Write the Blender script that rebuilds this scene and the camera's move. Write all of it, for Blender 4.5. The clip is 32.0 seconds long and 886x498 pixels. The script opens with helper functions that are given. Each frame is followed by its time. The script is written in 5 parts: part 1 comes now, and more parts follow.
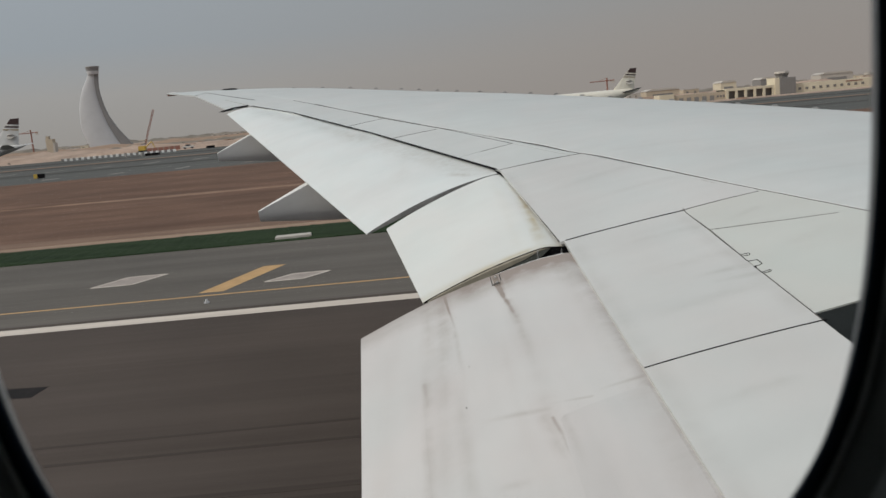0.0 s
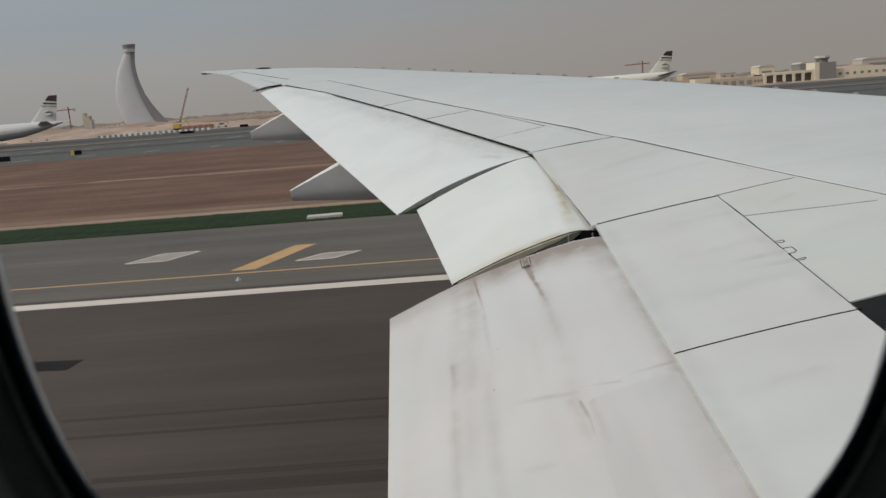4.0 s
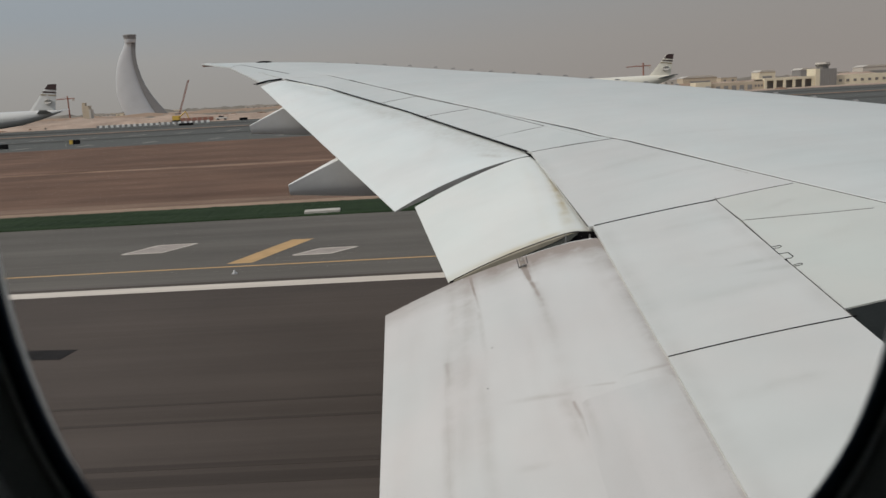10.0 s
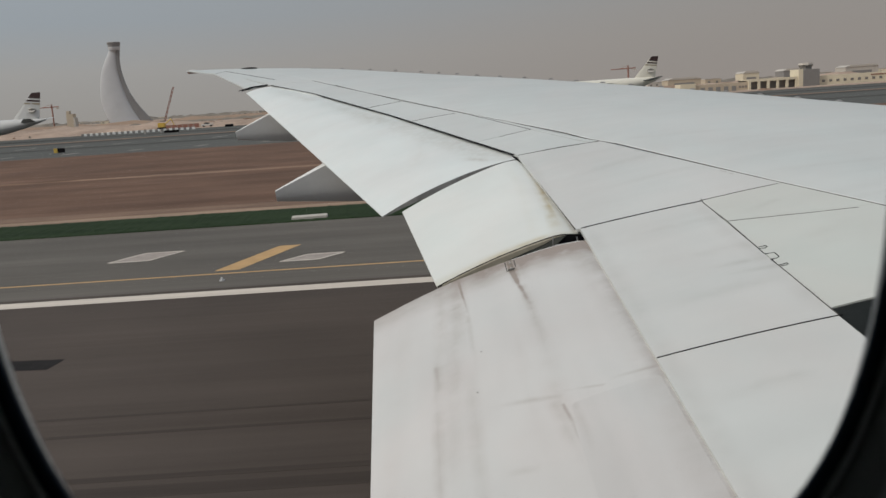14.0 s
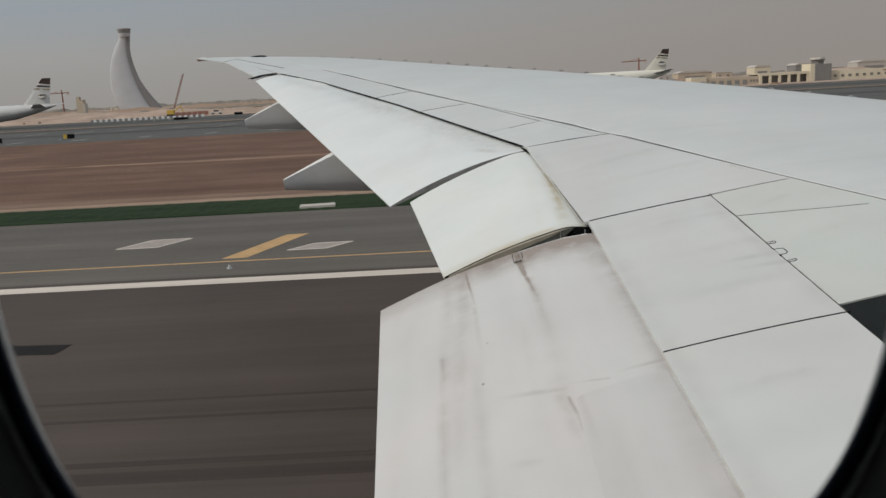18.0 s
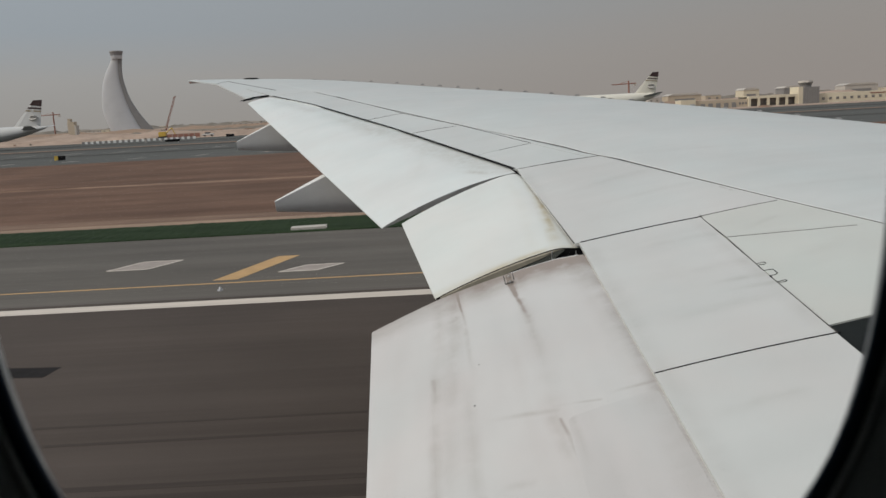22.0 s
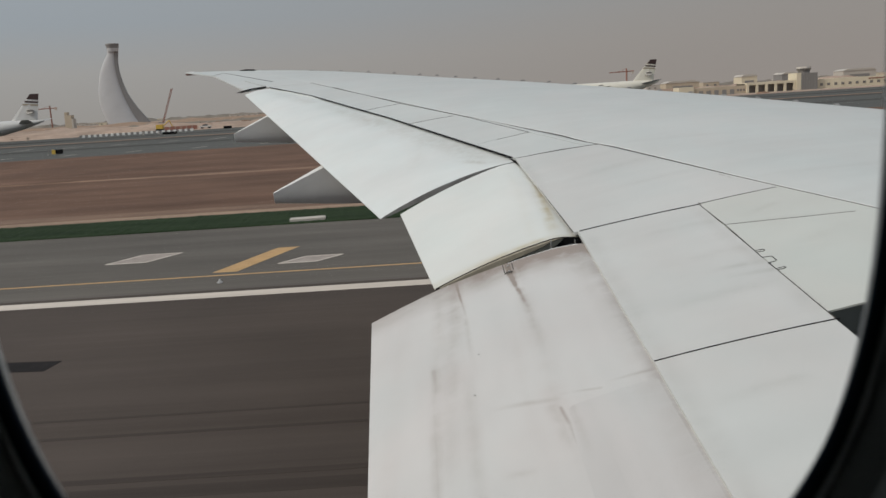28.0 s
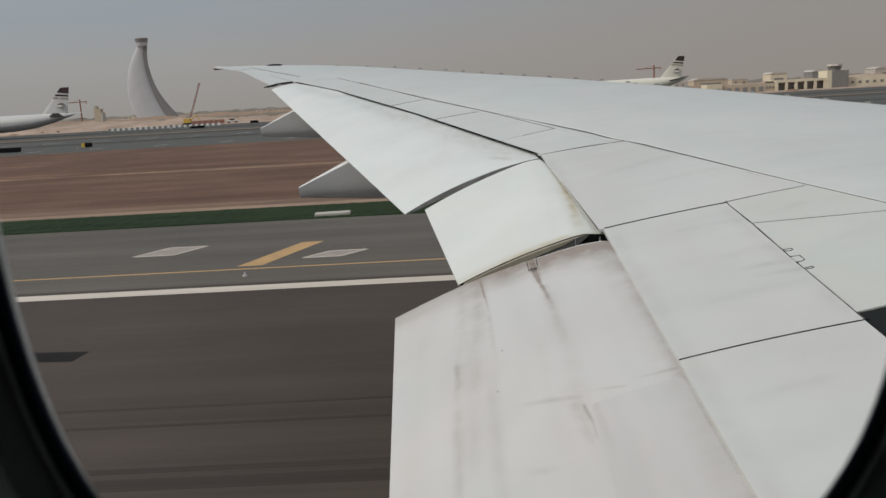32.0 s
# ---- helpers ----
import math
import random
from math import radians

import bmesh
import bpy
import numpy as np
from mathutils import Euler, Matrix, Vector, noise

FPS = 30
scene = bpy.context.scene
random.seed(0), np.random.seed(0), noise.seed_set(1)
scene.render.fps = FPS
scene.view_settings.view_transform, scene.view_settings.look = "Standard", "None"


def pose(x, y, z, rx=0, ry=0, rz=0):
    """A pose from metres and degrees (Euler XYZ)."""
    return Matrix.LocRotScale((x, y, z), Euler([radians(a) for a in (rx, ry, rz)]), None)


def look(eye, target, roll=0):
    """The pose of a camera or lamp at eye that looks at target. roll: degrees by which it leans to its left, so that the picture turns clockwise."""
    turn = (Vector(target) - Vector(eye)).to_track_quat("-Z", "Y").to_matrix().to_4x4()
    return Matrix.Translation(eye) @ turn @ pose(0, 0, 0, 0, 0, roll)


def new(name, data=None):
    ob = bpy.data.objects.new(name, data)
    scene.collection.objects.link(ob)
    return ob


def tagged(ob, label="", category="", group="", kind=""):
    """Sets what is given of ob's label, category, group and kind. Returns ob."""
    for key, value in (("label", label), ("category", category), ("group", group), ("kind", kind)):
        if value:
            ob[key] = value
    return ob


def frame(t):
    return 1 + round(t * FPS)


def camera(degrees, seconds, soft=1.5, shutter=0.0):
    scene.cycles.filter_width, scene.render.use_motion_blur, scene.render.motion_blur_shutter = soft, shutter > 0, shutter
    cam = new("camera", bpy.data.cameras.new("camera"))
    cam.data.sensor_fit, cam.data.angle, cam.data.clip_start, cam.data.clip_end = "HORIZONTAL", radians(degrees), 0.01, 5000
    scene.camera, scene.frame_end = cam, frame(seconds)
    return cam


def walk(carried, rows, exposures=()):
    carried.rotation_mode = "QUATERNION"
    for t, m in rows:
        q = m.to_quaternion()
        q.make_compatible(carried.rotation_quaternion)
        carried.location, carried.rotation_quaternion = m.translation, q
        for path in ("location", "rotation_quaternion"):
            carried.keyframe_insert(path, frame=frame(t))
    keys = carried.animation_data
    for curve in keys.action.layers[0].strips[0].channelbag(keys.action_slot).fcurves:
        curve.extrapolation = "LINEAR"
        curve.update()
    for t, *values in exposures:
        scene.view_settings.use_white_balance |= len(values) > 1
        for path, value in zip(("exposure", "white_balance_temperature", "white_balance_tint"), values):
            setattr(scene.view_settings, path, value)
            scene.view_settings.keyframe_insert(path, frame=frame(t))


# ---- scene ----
cam = camera(54.0, 32.0, soft=1.5)
cam.data.dof.use_dof, cam.data.dof.focus_distance, cam.data.dof.aperture_fstop = True, 12.0, 14.0    # the near window rim is out of focus
# seconds, place (forward, sideways, up), tilt, lean, turn
ROWS = [
    (0.0, -0.0019, -0.0010, 0.0016, 81.06, 5.08, -1.49),
    (0.5, -0.0038, -0.0007, 0.0004, 81.09, 5.53, -0.51),
    (1.0, -0.0057, -0.0005, -0.0008, 80.88, 5.13, 0.69),
    (1.5, -0.0036, 0.0030, -0.0035, 80.80, 4.09, 1.55),
    (2.0, -0.0015, 0.0065, -0.0062, 80.46, 4.31, 1.81),
    (2.5, -0.0003, 0.0056, -0.0047, 80.26, 4.92, 1.38),
    (3.0, 0.0010, 0.0048, -0.0032, 80.25, 4.88, 0.89),
    (3.5, 0.0005, 0.0039, -0.0024, 80.12, 4.44, 0.65),
    (5.5, -0.0017, 0.0003, 0.0008, 79.99, 4.55, 0.72),
    (6.0, -0.0018, 0.0026, -0.0002, 80.00, 4.82, 0.76),
    (6.5, -0.0016, 0.0029, -0.0001, 80.00, 4.57, 0.81),
    (7.0, -0.0015, 0.0032, 0.0001, 79.91, 4.33, 0.89),
    (7.5, -0.0012, 0.0031, -0.0004, 79.86, 4.83, 0.78),
    (8.0, -0.0008, 0.0030, -0.0008, 79.89, 5.17, 0.64),
    (8.5, -0.0010, 0.0031, -0.0013, 79.89, 4.99, 0.60),
    (9.0, -0.0012, 0.0032, -0.0018, 80.03, 4.51, 0.66),
    (9.5, -0.0011, 0.0034, -0.0015, 80.01, 2.59, 0.96),
    (10.0, -0.0010, 0.0036, -0.0011, 79.90, 3.15, 0.67),
    (10.5, -0.0015, 0.0037, -0.0011, 79.96, 4.01, 0.37),
    (11.0, -0.0019, 0.0038, -0.0010, 79.94, 4.07, 0.32),
    (11.5, 0.0006, 0.0041, -0.0009, 79.90, 3.50, 0.46),
    (12.0, 0.0032, 0.0045, -0.0007, 79.92, 5.19, 0.04),
    (12.5, 0.0012, 0.0037, 0.0000, 79.89, 2.94, -0.05),
    (13.0, -0.0007, 0.0029, 0.0008, 80.01, 2.81, -0.25),
    (13.5, -0.0002, 0.0026, 0.0007, 80.01, 3.91, -0.32),
    (14.0, 0.0003, 0.0023, 0.0007, 80.12, 3.74, -0.24),
    (14.5, 0.0002, -0.0007, -0.0003, 80.28, 3.20, -0.16),
    (16.5, 0.0002, -0.0002, 0.0008, 79.82, 3.37, 0.34),
    (17.0, -0.0011, 0.0046, 0.0002, 79.88, 3.38, 0.53),
    (17.5, -0.0009, 0.0058, 0.0015, 79.40, 3.31, 0.81),
    (18.0, -0.0006, 0.0069, 0.0027, 79.54, 3.07, 0.37),
    (18.5, -0.0001, 0.0063, 0.0024, 79.76, 3.90, -0.18),
    (19.0, 0.0004, 0.0057, 0.0022, 79.90, 3.24, -0.56),
    (19.5, 0.0010, 0.0042, 0.0015, 80.41, 3.40, -0.70),
    (20.0, 0.0017, 0.0027, 0.0008, 80.54, 3.40, -0.68),
    (20.5, 0.0022, -0.0014, 0.0022, 80.67, 3.94, -0.84),
    (21.0, 0.0027, -0.0055, 0.0036, 80.90, 4.04, -0.81),
    (21.5, 0.0015, -0.0021, 0.0022, 80.92, 3.36, -0.50),
    (22.0, 0.0003, 0.0014, 0.0008, 80.94, 3.01, -0.19),
    (22.5, 0.0010, 0.0016, 0.0005, 80.64, 3.36, -0.01),
    (23.0, 0.0017, 0.0018, 0.0002, 80.40, 3.60, -0.00),
    (23.5, 0.0013, 0.0015, 0.0000, 80.53, 2.98, -0.05),
    (24.0, 0.0009, 0.0012, -0.0001, 80.35, 3.01, -0.06),
    (24.5, 0.0006, -0.0010, 0.0015, 80.59, 2.67, -0.06),
    (26.5, 0.0009, 0.0014, 0.0012, 80.50, 3.37, -0.04),
    (27.0, 0.0017, 0.0002, 0.0012, 80.48, 3.15, -0.12),
    (27.5, 0.0017, 0.0002, 0.0021, 80.34, 3.23, -0.23),
    (28.0, 0.0016, 0.0001, 0.0031, 80.27, 3.57, -0.34),
    (28.5, 0.0011, -0.0013, 0.0027, 80.88, 3.66, -0.54),
    (29.0, 0.0007, -0.0028, 0.0022, 81.13, 2.52, -0.03),
    (29.5, 0.0007, 0.0009, 0.0012, 80.63, 3.09, 0.35),
    (30.0, 0.0008, 0.0047, 0.0002, 80.18, 3.20, 0.73),
    (30.5, 0.0012, 0.0033, 0.0001, 79.91, 3.98, 0.98),
    (31.0, 0.0017, 0.0020, -0.0000, 80.07, 4.02, 1.08),
    (31.5, 0.0013, 0.0025, 0.0004, 80.11, 3.67, 1.22),
    (32.0, 0.0008, 0.0030, 0.0008, 80.10, 3.25, 1.33),
]
EYE = 5.9
walk(cam, [(t, pose(x, y, EYE + z, a, b, c)) for t, x, y, z, a, b, c in ROWS])
# ---- world, sun ----
SUN_AZ, SUN_EL = radians(203), radians(40)      # sun stands aft of the wing
sun_to = Vector((math.cos(SUN_AZ) * math.cos(SUN_EL), math.sin(SUN_AZ) * math.cos(SUN_EL), math.sin(SUN_EL)))
world = bpy.data.worlds.new("hazy_sky")
scene.world = world
world.use_nodes = True
wn, wl = world.node_tree.nodes, world.node_tree.links
wn.clear()
sky = wn.new("ShaderNodeTexSky")
sky.sky_type, sky.sun_disc = "NISHITA", False
sky.sun_elevation, sky.sun_rotation = SUN_EL, math.pi / 2 - SUN_AZ
sky.dust_density, sky.air_density, sky.ozone_density, sky.altitude = 8.0, 1.0, 1.0, 20.0
dim = wn.new("ShaderNodeMix")
dim.data_type, dim.blend_type = "RGBA", "MULTIPLY"
dim.inputs[0].default_value = 1.0
dim.inputs[7].default_value = (0.085, 0.085, 0.085, 1)
wl.new(sky.outputs[0], dim.inputs[6])
geo = wn.new("ShaderNodeTexCoord")
sep = wn.new("ShaderNodeSeparateXYZ")
wl.new(geo.outputs["Generated"], sep.inputs[0])


def haze_ramp(stops):
    """Dust haze, thick at the horizon and thin overhead."""
    r = wn.new("ShaderNodeValToRGB")
    r.color_ramp.elements[0].position, r.color_ramp.elements[0].color = stops[0][0], (*stops[0][1], 1)
    r.color_ramp.elements[1].position, r.color_ramp.elements[1].color = stops[-1][0], (*stops[-1][1], 1)
    for p, c in stops[1:-1]:
        r.color_ramp.elements.new(p).color = (*c, 1)
    wl.new(sep.outputs[2], r.inputs[0])
    return r


aft = haze_ramp(((0.0, (0.428, 0.410, 0.386)), (0.05, (0.466, 0.459, 0.446)), (0.10, (0.418, 0.464, 0.505)), (0.6, (0.575, 0.63, 0.70))))
ahead = haze_ramp(((0.0, (0.400, 0.359, 0.330)), (0.08, (0.396, 0.369, 0.345)), (0.15, (0.376, 0.379, 0.368)), (0.6, (0.575, 0.63, 0.70))))
side = wn.new("ShaderNodeMapRange")
side.interpolation_type = "SMOOTHSTEP"
side.inputs[1].default_value, side.inputs[2].default_value = -0.55, 0.55
wl.new(sep.outputs[0], side.inputs[0])
ramp = wn.new("ShaderNodeMix")
ramp.data_type = "RGBA"
wl.new(side.outputs[0], ramp.inputs[0])
wl.new(aft.outputs[0], ramp.inputs[6])
wl.new(ahead.outputs[0], ramp.inputs[7])
haze = wn.new("ShaderNodeMix")
haze.data_type = "RGBA"
haze.inputs[0].default_value = 0.90
wl.new(dim.outputs[2], haze.inputs[6])
wl.new(ramp.outputs[2], haze.inputs[7])
bg = wn.new("ShaderNodeBackground")
wl.new(haze.outputs[2], bg.inputs[0])
bg.inputs[1].default_value = 1.0
wo = wn.new("ShaderNodeOutputWorld")
wl.new(bg.outputs[0], wo.inputs[0])
sun = new("sun", bpy.data.lights.new("sun", "SUN"))
sun.data.energy, sun.data.angle, sun.data.color = 2.36, radians(3.0), (1.0, 0.925, 0.815)
sun.matrix_world = look((0, 0, 80), Vector((0, 0, 80)) - sun_to)


# ---- materials ----
def mat(name, colour, rough=0.6, metal=0.0, vary=0.12, scale=3.0, stretch=(1, 1, 1), bump=0.0, bump_scale=40.0, second=None, coat=0.0, patch=0.0, patch_scale=0.1):
    """Paint, earth or stone: two scales of noise over a base colour, wide soft patches, and fine relief."""
    m = bpy.data.materials.new(name)
    m.use_nodes = True
    n, l = m.node_tree.nodes, m.node_tree.links
    b = n["Principled BSDF"]
    tc = n.new("ShaderNodeTexCoord")
    mp = n.new("ShaderNodeMapping")
    mp.inputs["Scale"].default_value = stretch
    l.new(tc.outputs["Object"], mp.inputs[0])
    big = n.new("ShaderNodeTexNoise")
    big.inputs["Scale"].default_value, big.inputs["Detail"].default_value, big.inputs["Roughness"].default_value = scale, 6, 0.6
    l.new(mp.outputs[0], big.inputs[0])
    small = n.new("ShaderNodeTexNoise")
    small.inputs["Scale"].default_value, small.inputs["Detail"].default_value = scale * 11, 4
    l.new(mp.outputs[0], small.inputs[0])
    add = n.new("ShaderNodeMath")
    add.operation = "MULTIPLY_ADD"
    add.inputs[1].default_value = 0.35
    l.new(small.outputs[0], add.inputs[0])
    l.new(big.outputs[0], add.inputs[2])
    rp = n.new("ShaderNodeValToRGB")
    dark = tuple(c * (1 - vary) for c in colour)
    light = tuple(min(1, c * (1 + vary)) for c in colour) if second is None else second
    rp.color_ramp.elements[0].position, rp.color_ramp.elements[0].color = 0.42, (*dark, 1)
    rp.color_ramp.elements[1].position, rp.color_ramp.elements[1].color = 0.95, (*light, 1)
    l.new(add.outputs[0], rp.inputs[0])
    out = rp.outputs[0]
    if patch:
        wide = n.new("ShaderNodeTexNoise")
        wide.inputs["Scale"].default_value, wide.inputs["Detail"].default_value = patch_scale, 5
        l.new(tc.outputs["Object"], wide.inputs[0])
        tint = n.new("ShaderNodeValToRGB")
        tint.color_ramp.elements[0].position, tint.color_ramp.elements[0].color = 0.34, (1 - patch, 1 - patch, 1 - patch * 0.9, 1)
        tint.color_ramp.elements[1].position, tint.color_ramp.elements[1].color = 0.66, (1 + patch, 1 + patch * 0.85, 1 + patch * 0.8, 1)
        l.new(wide.outputs[0], tint.inputs[0])
        mx = n.new("ShaderNodeMix")
        mx.data_type, mx.blend_type = "RGBA", "MULTIPLY"
        mx.inputs[0].default_value = 1.0
        l.new(out, mx.inputs[6])
        l.new(tint.outputs[0], mx.inputs[7])
        out = mx.outputs[2]
    l.new(out, b.inputs["Base Color"])
    b.inputs["Roughness"].default_value, b.inputs["Metallic"].default_value = rough, metal
    b.inputs["Coat Weight"].default_value = coat
    if rough >= 0.85:
        b.inputs["Specular IOR Level"].default_value = 0.12
    if bump:
        bn = n.new("ShaderNodeTexNoise")
        bn.inputs["Scale"].default_value, bn.inputs["Detail"].default_value = bump_scale, 5
        l.new(tc.outputs["Object"], bn.inputs[0])
        bu = n.new("ShaderNodeBump")
        bu.inputs["Strength"].default_value, bu.inputs["Distance"].default_value = bump, 0.02
        l.new(bn.outputs[0], bu.inputs["Height"])
        l.new(bu.outputs[0], b.inputs["Normal"])
    return m


def wing_paint(name, colour, grime=(), edge_grime=None, streak=0.0, dirt_colour=(0.20, 0.165, 0.14), smears=(), flow=(0.35, 2.2, 1.0)):
    """Light grey aircraft enamel: streaks drawn out along one axis, soft blotches, grime along the seams x = const given in grime
    (x, half width, strength, from y, to y), grime fading in from an end rib (y, reach, strength), and smears of oil
    (x, y, x, y, half width, strength) that thin out towards their second end."""
    m = bpy.data.materials.new(name)
    m.use_nodes = True
    n, l = m.node_tree.nodes, m.node_tree.links
    b = n["Principled BSDF"]
    tc = n.new("ShaderNodeTexCoord")
    sp = n.new("ShaderNodeSeparateXYZ")
    l.new(tc.outputs["Object"], sp.inputs[0])

    def math_node(op, a, c=None, d=None, clamp=False):
        k = n.new("ShaderNodeMath")
        k.operation, k.use_clamp = op, clamp
        for i, v in enumerate((a, c, d)):
            if v is None:
                continue
            if isinstance(v, (int, float)):
                k.inputs[i].default_value = v
            else:
                l.new(v, k.inputs[i])
        return k.outputs[0]

    def noise_node(scale, stretch=(1, 1, 1), detail=5, rough=0.55):
        mp = n.new("ShaderNodeMapping")
        mp.inputs["Scale"].default_value = stretch
        l.new(tc.outputs["Object"], mp.inputs[0])
        k = n.new("ShaderNodeTexNoise")
        k.inputs["Scale"].default_value, k.inputs["Detail"].default_value, k.inputs["Roughness"].default_value = scale, detail, rough
        l.new(mp.outputs[0], k.inputs[0])
        return k.outputs[0]

    blot = noise_node(0.9)
    lanes = noise_node(1.6, flow)
    fine = noise_node(9.0, (1.0, 1.0, 1.0), 6)
    tone = math_node("MULTIPLY_ADD", blot, 0.22, 0.87)
    tone = math_node("MULTIPLY_ADD", lanes, 0.05 + streak, math_node("SUBTRACT", tone, 0.5 * (0.05 + streak)))
    tone = math_node("MULTIPLY_ADD", fine, 0.02, math_node("SUBTRACT", tone, 0.01))
    dirt = None
    wob = math_node("MULTIPLY_ADD", noise_node(1.2, (1, 1, 1), 4), 0.10, -0.05)
    spot = noise_node(2.3, (1.0, 1.4, 1.0), 5, 0.65)
    for gx, half, strength, y0, y1 in grime:
        d = math_node("ABSOLUTE", math_node("SUBTRACT", math_node("ADD", sp.outputs[0], wob), gx))
        k = math_node("SUBTRACT", 1.0, math_node("DIVIDE", d, half), clamp=True)
        if y1 > y0:
            s0 = math_node("MULTIPLY", math_node("SUBTRACT", sp.outputs[1], y0), 2.5, clamp=True)
            s1 = math_node("MULTIPLY", math_node("SUBTRACT", y1, sp.outputs[1]), 2.5, clamp=True)
            k = math_node("MULTIPLY", k, math_node("MULTIPLY", s0, s1))
        cut = math_node("MULTIPLY_ADD", spot, 2.4, -0.65, clamp=True)
        k = math_node("MULTIPLY", math_node("MULTIPLY", k, cut), strength)
        dirt = k if dirt is None else math_node("ADD", dirt, k)
    if edge_grime:
        ey, reach, strength = edge_grime
        k = math_node("SUBTRACT", 1.0, math_node("DIVIDE", math_node("ABSOLUTE", math_node("SUBTRACT", sp.outputs[1], ey)), reach), clamp=True)
        k = math_node("MULTIPLY", math_node("MULTIPLY", k, math_node("MULTIPLY_ADD", spot, 1.6, -0.05, clamp=True)), strength)
        dirt = k if dirt is None else math_node("ADD", dirt, k)
    rag = noise_node(7.0, (1.0, 0.8, 1.0), 4, 0.6)
    for xa, ya, xb, yb, half, strength in smears:
        length = math.hypot(xb - xa, yb - ya)
        ux, uy = (xb - xa) / length, (yb - ya) / length
        px = math_node("SUBTRACT", math_node("MULTIPLY_ADD", wob, 0.35, sp.outputs[0]), xa)
        py = math_node("SUBTRACT", sp.outputs[1], ya)
        along = math_node("ADD", math_node("MULTIPLY", px, ux), math_node("MULTIPLY", py, uy))
        across = math_node("ABSOLUTE", math_node("SUBTRACT", math_node("MULTIPLY", px, uy), math_node("MULTIPLY", py, ux)))
        k = math_node("SUBTRACT", 1.0, math_node("DIVIDE", across, half), clamp=True)
        k = math_node("MULTIPLY", k, math_node("MULTIPLY", math_node("ADD", along, half), 1.0 / half, clamp=True))
        k = math_node("MULTIPLY", k, math_node("DIVIDE", math_node("SUBTRACT", length, along), length * 0.6, clamp=True))
        k = math_node("MULTIPLY", math_node("MULTIPLY", k, math_node("MULTIPLY_ADD", rag, 2.6, -0.55, clamp=True)), strength)
        dirt = k if dirt is None else math_node("ADD", dirt, k)
    hue = n.new("ShaderNodeMix")                 # faint warm and cool patches
    hue.data_type = "RGBA"
    hue.inputs[6].default_value = (colour[0] * 0.985, colour[1] * 1.01, colour[2] * 1.01, 1)
    hue.inputs[7].default_value = (colour[0] * 1.008, colour[1] * 0.995, colour[2] * 0.99, 1)
    l.new(math_node("MULTIPLY_ADD", noise_node(1.3, (1, 0.6, 1), 3), 3.0, -1.0, clamp=True), hue.inputs[0])
    mix = n.new("ShaderNodeMix")
    mix.data_type, mix.blend_type = "RGBA", "MULTIPLY"
    mix.inputs[0].default_value = 1.0
    l.new(hue.outputs[2], mix.inputs[6])
    cmb = n.new("ShaderNodeCombineColor")
    for i in range(3):
        l.new(tone, cmb.inputs[i])
    l.new(cmb.outputs[0], mix.inputs[7])
    out = mix.outputs[2]
    if dirt is not None:
        dm = n.new("ShaderNodeMix")
        dm.data_type = "RGBA"
        dm.inputs[7].default_value = (*dirt_colour, 1)
        l.new(math_node("MINIMUM", dirt, 0.85), dm.inputs[0])
        l.new(out, dm.inputs[6])
        out = dm.outputs[2]
    l.new(out, b.inputs["Base Color"])
    l.new(math_node("MULTIPLY_ADD", fine, 0.12, 0.38), b.inputs["Roughness"])
    bu = n.new("ShaderNodeBump")
    bu.inputs["Strength"].default_value, bu.inputs["Distance"].default_value = 0.06, 0.02
    l.new(noise_node(2.0, (1, 0.7, 1), 2), bu.inputs["Height"])
    l.new(bu.outputs[0], b.inputs["Normal"])
    return m


PAINT = wing_paint("grey_wing_enamel", (0.587, 0.592, 0.581), grime=((2.31, 0.10, 0.16, 5.0, 8.2), (1.32, 0.10, 0.16, 1.0, 8.2), (1.10, 0.10, 0.14, 8.3, 11.6)),
                   smears=((2.30, 7.5, 1.5, 7.62, 0.10, 0.12), (2.30, 6.7, 1.4, 6.78, 0.14, 0.10), (2.2, 5.9, 1.4, 5.98, 0.12, 0.12), (2.3, 10.2, 1.2, 10.0, 0.16, 0.12), (2.6, 9.3, 1.4, 9.2, 0.12, 0.10), (1.9, 4.6, 1.3, 4.62, 0.10, 0.14), (2.34, 6.32, 1.9, 6.40, 0.07, 0.22), (2.33, 6.12, 2.0, 6.2, 0.06, 0.20)), streak=0.07)
PAINT_PANEL = wing_paint("trailing_panel_enamel", (0.574, 0.588, 0.556), streak=0.06, smears=((3.1, 6.7, 2.6, 6.5, 0.12, 0.08), (2.9, 7.6, 2.5, 7.4, 0.08, 0.10)))
# cooler enamel: the sky's reflection is mixed into the colour
PAINT_SKIN = wing_paint("sky_tinted_enamel", (0.578, 0.598, 0.590), streak=0.07,
                        smears=((2.45, 11.3, 4.8, 10.4, 0.12, 0.07), (3.1, 8.6, 5.4, 8.2, 0.10, 0.08), (1.2, 14.2, 4.0, 13.6, 0.16, 0.07), (3.4, 7.3, 5.6, 7.0, 0.09, 0.10)))
